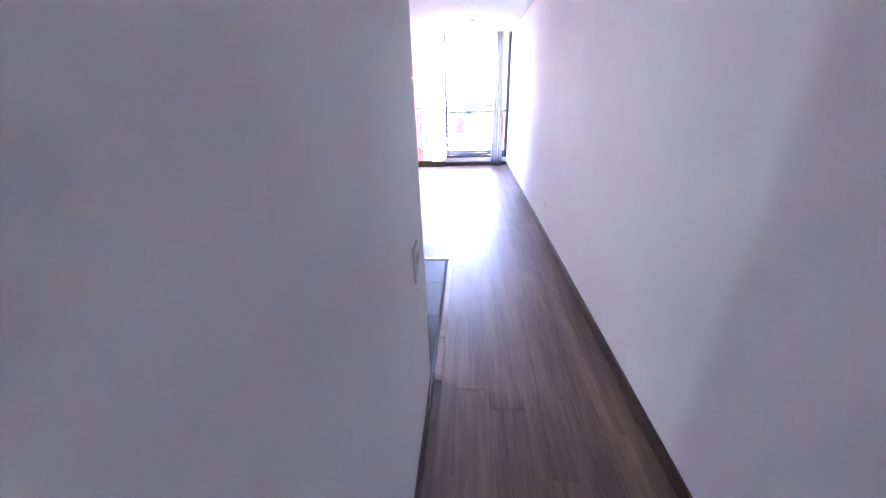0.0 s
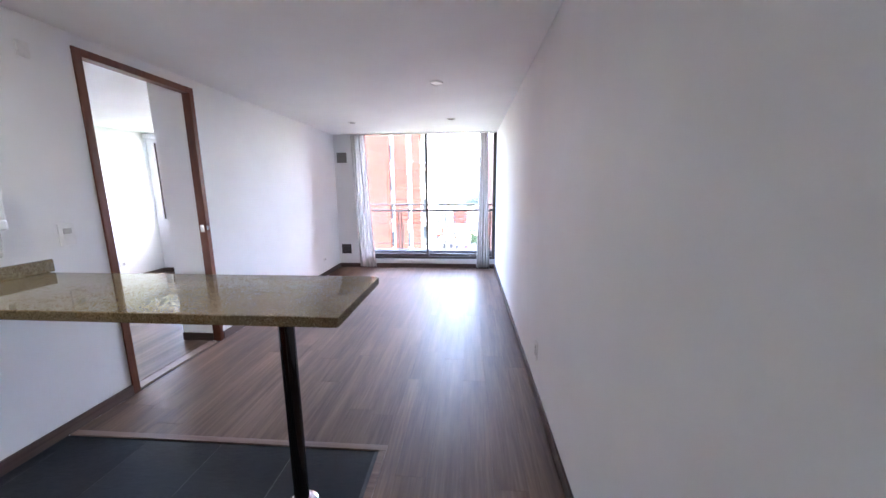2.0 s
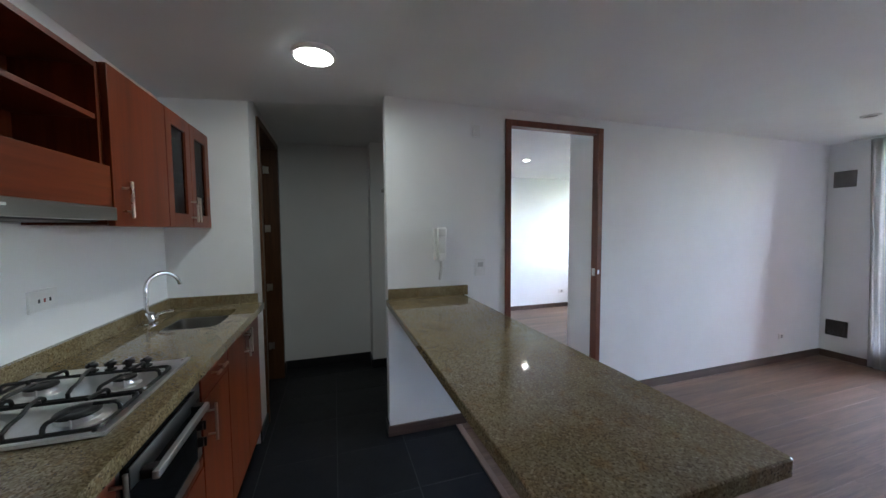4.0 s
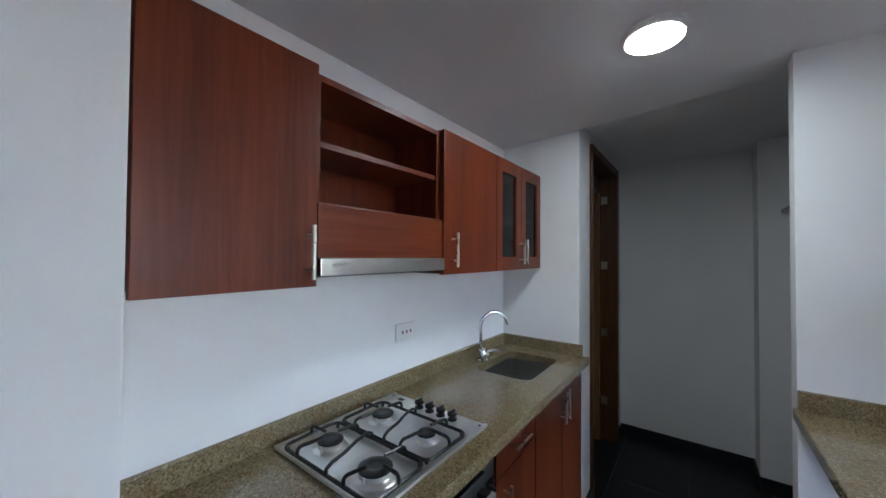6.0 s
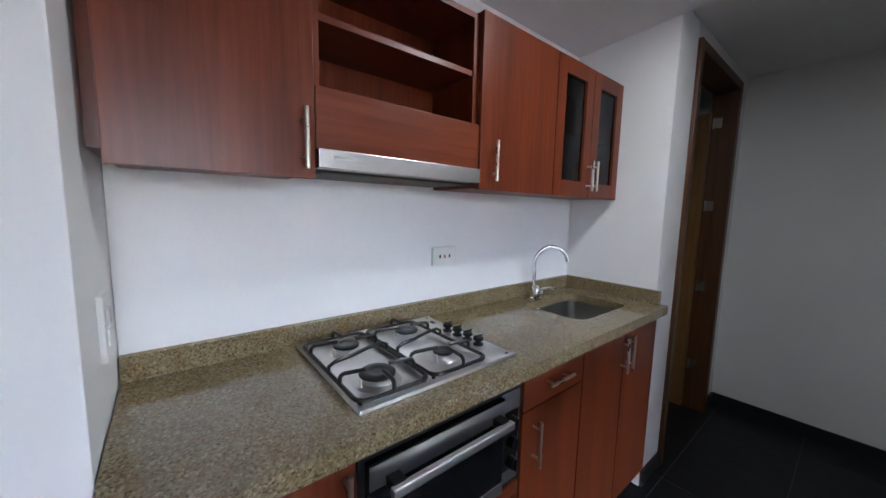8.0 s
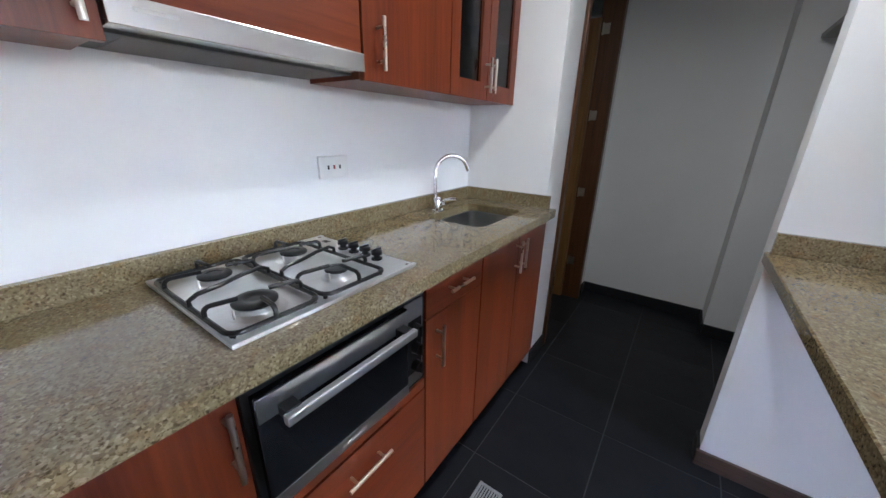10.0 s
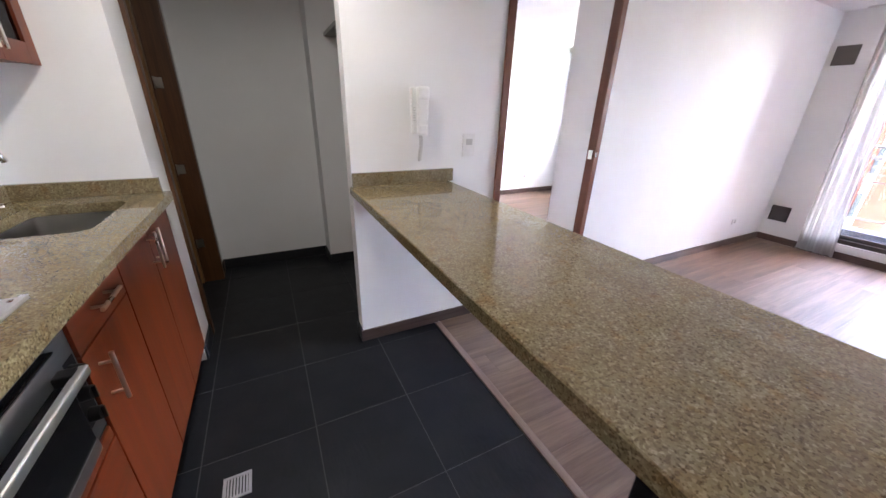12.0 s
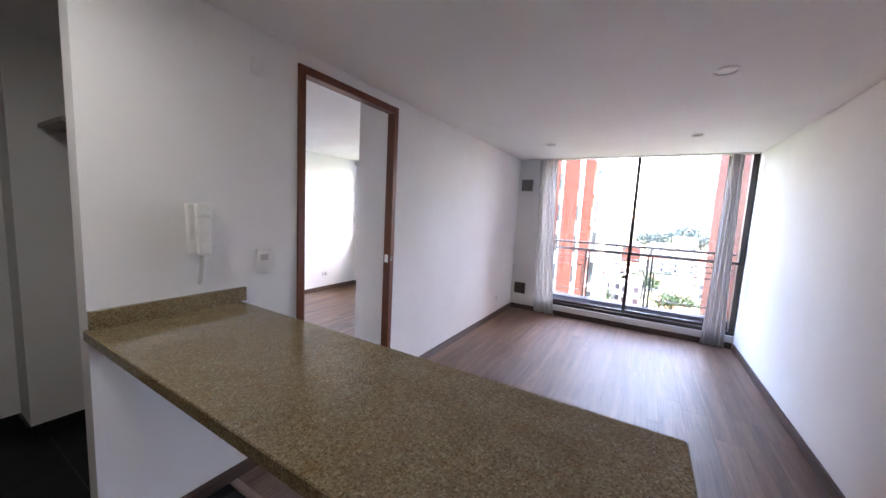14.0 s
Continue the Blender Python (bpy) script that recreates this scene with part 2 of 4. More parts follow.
# paler, bluer leaves: the haze of distance is put into this colour
HAZELEAVES = plain("far_leaves_haze_in_colour", (0.085, 0.115, 0.105), 0.9, 0.3, 0.4)
LEAVES = plain("tree_leaves", (0.05, 0.085, 0.035), 0.8, 0.5, 1.5)
BARK = plain("tree_bark", (0.10, 0.07, 0.05), 0.9, 0.3, 8)
HILL = plain("wooded_hill", (0.045, 0.06, 0.055), 1.0, 0.5, 0.03)
RENDERED = plain("pale_house_render", (0.42, 0.38, 0.34), 0.85, 0.1, 0.4)
ROOFTILE = plain("clay_roof", (0.30, 0.12, 0.07), 0.85, 0.25, 1.0)


# ---------------- mesh helpers ----------------
class Shape:
    """Collects solids in world metres and makes them one mesh."""

    def __init__(self):
        self.bm = bmesh.new()

    def box(self, x0, x1, y0, y1, z0, z1, bevel=0.0, seg=2, turn=None):
        m = Matrix.Translation(((x0 + x1) / 2, (y0 + y1) / 2, (z0 + z1) / 2))
        if turn is not None:
            m = m @ turn
        m = m @ Matrix.Diagonal((abs(x1 - x0), abs(y1 - y0), abs(z1 - z0), 1))
        r = bmesh.ops.create_cube(self.bm, size=1, matrix=m)
        if bevel:
            vs = set(r["verts"])
            es = [e for e in self.bm.edges if e.verts[0] in vs and e.verts[1] in vs]
            bmesh.ops.bevel(self.bm, geom=es, offset=bevel, segments=seg, affect="EDGES", profile=0.6)
        return self

    def tube(self, a, b, r0, r1=None, n=20):
        a, b = Vector(a), Vector(b)
        d = b - a
        m = Matrix.Translation((a + b) / 2) @ d.to_track_quat("Z", "Y").to_matrix().to_4x4()
        bmesh.ops.create_cone(self.bm, cap_ends=True, segments=n, radius1=r0, radius2=r0 if r1 is None else r1, depth=d.length, matrix=m)
        return self

    def lathe(self, centre, profile, n=28):
        """profile: (radius, height) pairs round the vertical axis through centre."""
        cx, cy, cz = centre
        rings = []
        for r, h in profile:
            rings.append([self.bm.verts.new((cx + r * math.cos(2 * math.pi * i / n), cy + r * math.sin(2 * math.pi * i / n), cz + h)) for i in range(n)])
        for p, q in zip(rings, rings[1:]):
            for i in range(n):
                k = (i + 1) % n
                self.bm.faces.new((p[i], p[k], q[k], q[i]))
        self.bm.faces.new(rings[0][::-1])
        self.bm.faces.new(rings[-1])
        return self

    def sweep(self, pts, r, n=10):
        """A round rod along a line of points."""
        pts = [Vector(p) for p in pts]
        rings, up = [], Vector((0.13, 0.21, 0.97)).normalized()
        for i, p in enumerate(pts):
            d = (pts[min(i + 1, len(pts) - 1)] - pts[max(i - 1, 0)]).normalized()
            u = d.cross(up)
            if u.length < 0.05:
                u = d.cross(Vector((1, 0, 0)))
            u.normalize()
            w = d.cross(u)
            up = -w if w.dot(up) < 0 else w
            u = d.cross(up).normalized()
            rings.append([self.bm.verts.new(p + r * (math.cos(2 * math.pi * k / n) * u + math.sin(2 * math.pi * k / n) * up)) for k in range(n)])
        for p, q in zip(rings, rings[1:]):
            for k in range(n):
                j = (k + 1) % n
                self.bm.faces.new((p[k], p[j], q[j], q[k]))
        self.bm.faces.new(rings[0][::-1])
        self.bm.faces.new(rings[-1])
        return self

    def make(self, name, mat, parent=None, smooth=False):
        bmesh.ops.recalc_face_normals(self.bm, faces=self.bm.faces)
        me = bpy.data.meshes.new(name)
        if parent is not None:
            base = parent.location
            up = parent.parent
            while up is not None:
                base = base + up.location
                up = up.parent
            bmesh.ops.translate(self.bm, verts=self.bm.verts, vec=-base)
        if smooth:
            for f in self.bm.faces:
                f.smooth = True
            for e in self.bm.edges:
                if len(e.link_faces) == 2 and e.calc_face_angle() > 0.7:
                    e.smooth = False
        self.bm.to_mesh(me)
        self.bm.free()
        me.materials.append(mat)
        ob = new(name, me)
        if parent is not None:
            ob.parent = parent
        return ob


def base(name, x, y, z, label, category, group="", kind=""):
    ob = new(name)
    ob.location = (x, y, z)
    return tagged(ob, label, category, group, kind)


def struct(ob, label, category):
    return tagged(ob, label, category, "", "structure")


# ---------------- structure ----------------
CZ = 2.168
KW = -0.497      # kitchen face of the hall partition
s = Shape().box(-5.1, 0.70, 0.6, 8.75, -0.25, -0.013)
struct(s.make("floor", GROUT), "grey screed and grout under the floor coverings", "floor")
s = Shape().box(-5.0, 0.507, 0.7, 8.57, CZ, 2.21).box(-5.1, 0.70, 0.6, 8.75, 2.212, 2.45)
struct(s.make("ceiling", CEIL), "plain white painted flat ceiling", "ceiling")


def kitchen_z(y):
    """Underside of the kitchen ceiling, which falls gently towards the counter wall."""
    return 2.088 + (CZ - 0.003 - 2.088) * min(1.0, max(0.0, (y - 2.82) / 1.23))


def kitchen_ceiling():
    s = Shape()
    line = [(y, kitchen_z(y)) for y in (0.79, 2.82, 4.05)]
    line += [(4.05, CZ - 0.001), (0.79, CZ - 0.001)]
    a, b = ([s.bm.verts.new((x, y, z)) for y, z in line] for x in (-2.295, 0.5105))
    for i in range(len(line)):
        j = (i + 1) % len(line)
        s.bm.faces.new((a[i], a[j], b[j], b[i]))
    s.bm.faces.new(a[::-1])
    s.bm.faces.new(b)
    struct(s.make("ceiling_kitchen", CEIL), "white painted lowered kitchen ceiling", "ceiling")


kitchen_ceiling()
s = Shape().box(0.512, 0.66, 0.7, 8.744, -0.012, 2.211)
struct(s.make("wall_east", WHITE), "long plain white painted wall", "wall")
s = Shape().box(-0.6, 0.511, 0.62, 0.78, -0.012, 2.167)
struct(s.make("wall_south", WHITE), "white wall closing the entrance passage", "wall")
s = Shape().box(KW, -0.385, 0.79, 3.175, -0.012, CZ, 0.003)
struct(s.make("wall_hall", WHITE), "white partition between passage and kitchen", "wall")
s = Shape().box(-2.50, KW - 0.002, 2.70, 2.82, -0.012, CZ)
struct(s.make("wall_kitchen", WHITE), "white wall behind the kitchen counter", "wall")
s = Shape().box(-2.515, -2.29, 2.822, 3.27, -0.012, CZ, 0.003)
struct(s.make("wall_kitchen_end", WHITE), "white pier at the end of the counter", "wall")
s = Shape().box(-3.499, -3.345, 3.16, 3.27, -0.012, CZ).box(-3.344, -2.516, 3.16, 3.27, 2.10, CZ)
struct(s.make("wall_corridor", WHITE), "white wall with a narrow doorway", "wall")
s = Shape().box(-3.64, -3.50, 1.5, 4.08, -0.012, CZ).box(-3.64, -3.27, 4.081, 4.74, -0.012, CZ)
struct(s.make("wall_corridor_end", WHITE), "white end wall with a stepped corner", "wall")
s = Shape().box(-3.499, -2.3, 1.5, 1.62, -0.012, CZ).box(-2.40, -2.30, 1.62, 2.70, -0.012, CZ)
struct(s.make("wall_bathroom", WHITE), "white walls of the dim room behind the door", "wall")
s = Shape().box(-5.0, -2.202, 4.741, 4.83, -0.012, CZ)
struct(s.make("wall_bedroom_south", WHITE), "white wall between bedroom and laundry niche", "wall")
s = Shape().box(-2.20, -2.11, 4.06, 4.89, -0.012, CZ).box(-2.20, -2.11, 4.8901, 5.7214, 2.103, CZ).box(-2.2014, -2.166, 5.69, 5.7213, -0.012, 2.1025).box(-2.20, -2.11, 5.7215, 8.575, -0.012, CZ).box(-2.45, -2.2015, 5.69, 8.575, -0.012, CZ)
struct(s.make("wall_west", WHITE), "white wall with a door opening to the bedroom", "wall")
s = Shape().box(-5.0, -4.88, 4.831, 8.22, -0.012, CZ)
struct(s.make("wall_bedroom_west", WHITE), "white far wall of the empty bedroom", "wall")
s = Shape().box(-4.879, -4.785, 8.10, 8.25, -0.012, CZ).box(-4.785, -2.6, 8.10, 8.25, -0.012, 0.85).box(-4.785, -2.6, 8.10, 8.25, 2.04, CZ).box(-2.6, -2.451, 8.10, 8.25, -0.012, CZ)
struct(s.make("wall_bedroom_north", WHITE), "white bedroom wall with a window", "wall")
s = Shape().box(-2.43, -1.76, 8.58, 8.74, -0.012, 2.21).box(-1.7599, 0.511, 8.59, 8.74, -0.012, 0.145)
struct(s.make("wall_north", WHITE), "white wall and low kerb at the balcony window", "wall")

# skirting
BH = 0.07
struct(Shape().box(0.499, 0.511, 0.79, 8.55, 0, BH, 0.003).make("baseboard_east", TRIMWOOD), "dark brown wooden skirting along the long wall", "baseboard")
struct(Shape().box(-0.384, -0.372, 0.79, 3.175, 0, BH, 0.003).box(KW, -0.372, 3.176, 3.188, 0, BH, 0.003).make("baseboard_hall", TRIMWOOD), "dark brown wooden skirting round the partition end", "baseboard")
struct(Shape().box(-2.109, -2.096, 4.05, 4.885, 0, BH, 0.003).box(-2.109, -2.096, 5.725, 8.57, 0, BH, 0.003).make("baseboard_west", TRIMWOOD), "brown wooden skirting beside the bedroom door", "baseboard")
struct(Shape().box(-2.105, 0.498, 8.566, 8.579, 0, BH, 0.003).make("baseboard_north", TRIMX), "dark brown wooden skirting under the window", "baseboard")
struct(Shape().box(-2.45, -2.17, 5.677, 5.689, 0, BH, 0.003).box(-4.879, -2.44, 8.087, 8.099, 0, BH, 0.003).box(-4.879, -4.867, 4.84, 8.086, 0, BH, 0.003).make("baseboard_bedroom", TRIMX), "brown wooden skirting in the bedroom", "baseboard")
struct(Shape().box(-3.499, -3.488, 3.275, 4.079, 0, 0.08).box(-3.488, -3.259, 4.068, 4.0795, 0, 0.08).box(-3.269, -3.258, 4.08, 4.735, 0, 0.08).box(-2.515, -2.295, 3.271, 3.281, 0, 0.08).box(-2.20, -2.11, 4.049, 4.0595, 0, 0.08).box(-3.487, -3.40, 3.271, 3.281, 0, 0.08).make("baseboard_tile", DARKBASE), "black tile skirting in the kitchen passage", "baseboard")
struct(Shape().box(-0.372, -0.335, 3.19, 4.511, -0.012, 0.006, 0.003).box(-2.09, -0.335, 4.512, 4.549, -0.012, 0.006, 0.003).make("trim", EDGEWOOD), "brown wooden edging strip between tile and laminate", "floor trim")


# ---------------- doors and windows ----------------
def bedroom_doorway():
    d = base("door_1", -2.15, 5.3, 0, "dark red-brown wooden door frame, doorway standing open", "door frame", "", "structure")
    f = Shape()
    f.box(-2.165, -2.098, 4.888, 4.932, 0, 2.10, 0.003).box(-2.165, -2.098, 5.68, 5.721, 0, 2.10, 0.003).box(-2.165, -2.098, 4.933, 5.6795, 2.056, 2.10, 0.003)
    f.make("frame", FRAMEWOOD, d)
    k = Shape().box(-2.15, -2.115, 5.675, 5.6797, 0.97, 1.03, 0.001).box(-2.0985, -2.094, 5.683, 5.70, 0.985, 1.02, 0.002)
    tagged(k.make("strike_plate", BRIGHT, d), "bright steel strike plate")
    Shape().box(-2.20, -2.125, 4.94, 5.67, -0.011, 0.004, 0.002).make("threshold", EDGEWOOD, d)


def corridor_door():
    d = base("door_2", -2.93, 3.2, 0, "brown wooden door standing open into a dim room", "door", "", "structure")
    f = Shape()
    f.box(-2.5595, -2.517, 3.15, 3.285, 0, 2.098, 0.003).box(-3.343, -3.29, 3.15, 3.285, 0, 2.098, 0.003).box(-3.289, -2.560, 3.15, 3.285, 2.05, 2.098, 0.003)
    f.make("frame", BROWNFRAME, d)
    lf = Shape().box(-3.285, -3.248, 2.42, 3.16, 0.008, 1.93, 0.003)
    leaf = tagged(lf.make("leaf", LEAFWOOD, d), "yellow-brown wooden door leaf")
    for z in (0.31, 0.84, 1.36, 1.87):
        h = Shape().box(-3.2895, -3.286, 3.172, 3.212, z - 0.03, z + 0.03, 0.001).tube((-3.281, 3.172, z - 0.034), (-3.281, 3.172, z + 0.034), 0.0055)
        tagged(h.make("hinge", NICKEL, d), "small satin steel hinge")


def balcony_window():
    w = base("window_1", -0.6, 8.62, 0.145, "floor-to-ceiling sliding window in dark bronze aluminium", "window", "", "structure")
    f = Shape()
    f.box(-1.755, 0.51, 8.60, 8.70, 0.146, 0.185, 0.002).box(-1.755, 0.4555, 8.60, 8.70, 2.17, 2.209, 0.002)
    f.box(-1.755, -1.715, 8.60, 8.70, 0.186, 2.169, 0.002).box(0.456, 0.51, 8.60, 8.70, 0.186, 2.209, 0.002)
    f.make("frame", DARKALU, w)
    m = Shape().box(-0.63, -0.59, 8.612, 8.65, 0.187, 2.168, 0.002).box(-1.713, -0.632, 8.625, 8.645, 0.187, 0.225, 0.002)
    m.box(-0.588, 0.455, 8.655, 8.675, 0.187, 0.225, 0.002)
    m.make("sash", DARKALU, w)
    g = Shape().box(-1.713, -0.631, 8.632, 8.638, 0.226, 2.167).make("pane", GLASS, w)
    g.visible_shadow = False
    g = Shape().box(-0.589, 0.455, 8.662, 8.668, 0.226, 2.167).make("pane", GLASS, w)
    g.visible_shadow = False
    h = Shape().box(0.455, 0.485, 8.575, 8.5995, 0.98, 1.16, 0.006).box(0.42, 0.485, 8.56, 8.5755, 0.955, 0.985, 0.004)
    tagged(h.make("latch", IRON, w), "black window latch")
    s = Shape().box(-1.76, 0.51, 8.578, 8.60, 0.072, 0.144, 0.004)
    struct(s.make("sill_kerb", SILL), "white painted kerb under the sliding window", "window sill")


def bedroom_window():
    w = base("window_2", -3.85, 8.18, 0.85, "white-framed bedroom window with bright daylight", "window", "", "structure")
    f = Shape()
    f.box(-4.783, -4.758, 8.13, 8.2, 0.86, 2.035, 0.003).box(-2.65, -2.605, 8.13, 8.2, 0.86, 2.035, 0.003).box(-4.757, -2.651, 8.13, 8.2, 0.86, 0.885, 0.003).box(-4.757, -2.651, 8.13, 8.2, 1.995, 2.035, 0.003)
    f.box(-4.05, -4.01, 8.14, 8.19, 0.886, 1.994, 0.003)
    f.make("frame", DARKALU, w)
    for a, b in ((-4.756, -4.051), (-4.009, -2.652)):
        g = Shape().box(a, b, 8.162, 8.168, 0.886, 1.994).make("pane", GLASS, w)
        g.visible_shadow = False
    c = Shape().box(-4.86, -2.6, 8.03, 8.098, 2.09, 2.16, 0.01)
    struct(c.make("curtain_box", WHITE), "white curtain rail box over the bedroom window", "curtain rail")


bedroom_doorway()
corridor_door()
balcony_window()
bedroom_window()


# ---------------- living room ----------------
def curtain(x0, x1, x0b, x1b, folds, label, seed):
    """A gathered curtain: a folded sheet with real thickness, wider or shifted towards the hem."""
    rnd = random.Random(seed)
    bm = bmesh.new()
    n, rows = folds * 12, 14
    amp = [rnd.uniform(0.6, 1.15) for _ in range(folds + 1)]
    grid = []
    for j in range(rows + 1):
        v = j / rows
        row = []
        for i in range(n + 1):
            u = i / n
            k = amp[int(u * folds)]
            a = x0 + (x1 - x0) * u
            b = x0b + (x1b - x0b) * u
            x = b + (a - b) * (v ** 0.8) + 0.006 * math.sin(5 * v + 9 * u)
            y = 8.515 + 0.019 * k * math.sin(2 * math.pi * folds * u) * (1.0 - 0.25 * v) + 0.008 * math.sin(17 * u + 3 * v)
            row.append(bm.verts.new((x, y, 0.02 + (2.15 - 0.02) * v)))
        grid.append(row)
    for j in range(rows):
        for i in range(n):
            bm.faces.new((grid[j][i], grid[j][i + 1], grid[j + 1][i + 1], grid[j + 1][i])).smooth = True
    bmesh.ops.solidify(bm, geom=bm.faces[:], thickness=0.003)
    me = bpy.data.meshes.new("curtain")
    bm.to_mesh(me)
    bm.free()
    me.materials.append(CLOTH)
    return tagged(new("curtain", me), label, "curtain", "window curtains")


curtain(-1.80, -1.58, -1.74, -1.46, 5, "off-white gathered curtain drawn to the window's side", 3)
curtain(0.245, 0.365, 0.20, 0.42, 5, "off-white gathered curtain bunched by the long wall", 5)
rail = Shape().box(-1.95, 0.486, 8.50, 8.53, 2.152, 2.167, 0.002)
tagged(rail.make("curtain_rail", PLASTIC), "slim white curtain rail fixed under the ceiling", "curtain rail")


def vent(x, z, mat):
    v = base("wall_vent", x, 8.575, z, "square grey metal ventilation grille in the wall", "vent", "ventilation grilles")
    Shape().box(x - 0.08, x + 0.08, 8.568, 8.5795, z - 0.08, z + 0.08, 0.003).make("frame", mat, v)
    sl = Shape()
    for i in range(11):
        zz = z - 0.0625 + i * 0.0125
        sl.box(x - 0.066, x + 0.066, 8.562, 8.569, zz - 0.002, zz + 0.003)
    sl.make("louvre", mat, v)


vent(-1.985, 0.313, DARKALU)
vent(-1.985, 1.811, VENT)


def downlight(x, y, r, on):
    d = base("downlight", x, y, CZ, "small round white recessed ceiling downlight", "ceiling light", "recessed downlights")
    Shape().lathe((x, y, CZ), [(r * 0.78, -0.002), (r * 0.84, -0.010), (r, -0.007), (r * 1.02, 0.002)]).make("ring", PLASTIC, d, True)
    Shape().lathe((x, y, CZ), [(r * 0.74, -0.0045), (r * 0.74, -0.001)]).make("lens", on, d, True)


downlight(-0.20, 5.99, 0.058, LENS)
downlight(-0.156, 7.485, 0.054, VENT)
downlight(-1.455, 7.58, 0.054, VENT)
downlight(-3.60, 5.97, 0.048, LAMPLOW)
LZ = kitchen_z(3.675)
panel = base("ceiling_lamp", -1.645, 3.675, LZ, "round flat white lamp glowing on the kitchen ceiling", "ceiling light")
Shape().lathe((-1.645, 3.675, LZ), [(0.087, -0.018), (0.095, -0.014), (0.097, 0.006)], 48).make("rim", PLASTIC, panel, True)
tagged(Shape().lathe((-1.645, 3.675, LZ), [(0.081, -0.0205), (0.081, -0.0185)], 48).make("diffuser", LAMPON, panel, True), "glowing white diffuser")


def wall_plate(name, label, cat, c, n, w, h, kind, group=""):
    """A switch or socket plate on a wall: c its centre, n the wall's normal (x or y)."""
    p = base(name, c[0], c[1], c[2], label, cat, group)

    def slab(du0, du1, dz0, dz1, d0, d1, bev=0.0015):
        s = Shape()
        if n[0]:
            xs = sorted((c[0] + n[0] * d0, c[0] + n[0] * d1))
            return s.box(xs[0], xs[1], c[1] + du0, c[1] + du1, c[2] + dz0, c[2] + dz1, bev)
        ys = sorted((c[1] + n[1] * d0, c[1] + n[1] * d1))
        return s.box(c[0] + du0, c[0] + du1, ys[0], ys[1], c[2] + dz0, c[2] + dz1, bev)

    slab(-w / 2, w / 2, -h / 2, h / 2, -0.004, 0.009, 0.003).make("plate", PLASTIC, p)
    if kind == "switch":
        slab(-w * 0.26, w * 0.26, h * 0.02, h * 0.28, 0.0091, 0.013).make("rocker", GREYPLASTIC, p)
        slab(-w * 0.26, w * 0.26, -h * 0.28, -h * 0.02, 0.0091, 0.012).make("rocker", PLASTIC, p)
    elif kind == "double":
        for a, m in ((-0.2, SLOT), (0.0, REDSLOT), (0.2, SLOT)):
            slab(w * (a - 0.03), w * (a + 0.03), -h * 0.09, h * 0.09, 0.0091, 0.0105, 0.0005).make("insert", m, p)
        slab(-w * 0.38, w * 0.38, -h * 0.26, h * 0.26, 0.0088, 0.0093, 0.0002).make("face", PLASTIC, p)
    elif kind == "socket":
        slab(-w * 0.2, w * 0.2, -h * 0.3, h * 0.3, 0.0091, 0.0105).make("face", GREYPLASTIC, p)
        for dz in (-0.16, 0.16):
            slab(-0.006, 0.006, h * dz - 0.004, h * dz + 0.004, 0.0106, 0.0112, 0.0002).make("slot", SLOT, p)
    return p


wall_plate("light_switch", "white plastic light switch beside the bedroom door", "switch", (-2.11, 4.697, 1.083), (1, 0), 0.075, 0.118, "switch", "light switches")
wall_plate("light_switch", "white plastic light switch on the passage partition", "switch", (-0.385, 2.965, 0.762), (1, 0), 0.08, 0.125, "switch", "light switches")
wall_plate("light_switch", "white plastic switch on the wall beside the counter", "switch", (KW, 2.99, 1.075), (-1, 0), 0.07, 0.118, "switch", "light switches")
wall_plate("power_socket", "white plastic socket low on the long wall", "socket", (0.512, 5.07, 0.30), (-1, 0), 0.07, 0.115, "socket", "wall sockets")
wall_plate("power_socket", "white double socket above the granite splashback", "socket", (-1.417, 2.82, 1.12), (0, 1), 0.115, 0.072, "double", "wall sockets")
wall_plate("power_socket", "small white socket low on the living room wall", "socket", (-2.11, 7.95, 0.26), (1, 0), 0.075, 0.05, "socket", "wall sockets")
wall_plate("power_socket", "small white socket low on the bedroom wall", "socket", (-4.88, 7.45, 0.27), (1, 0), 0.11, 0.07, "socket", "wall sockets")
wall_plate("blank_plate", "small white blank cover high on the wall", "cover plate", (-2.11, 4.668, 2.0), (1, 0), 0.05, 0.075, "blank")


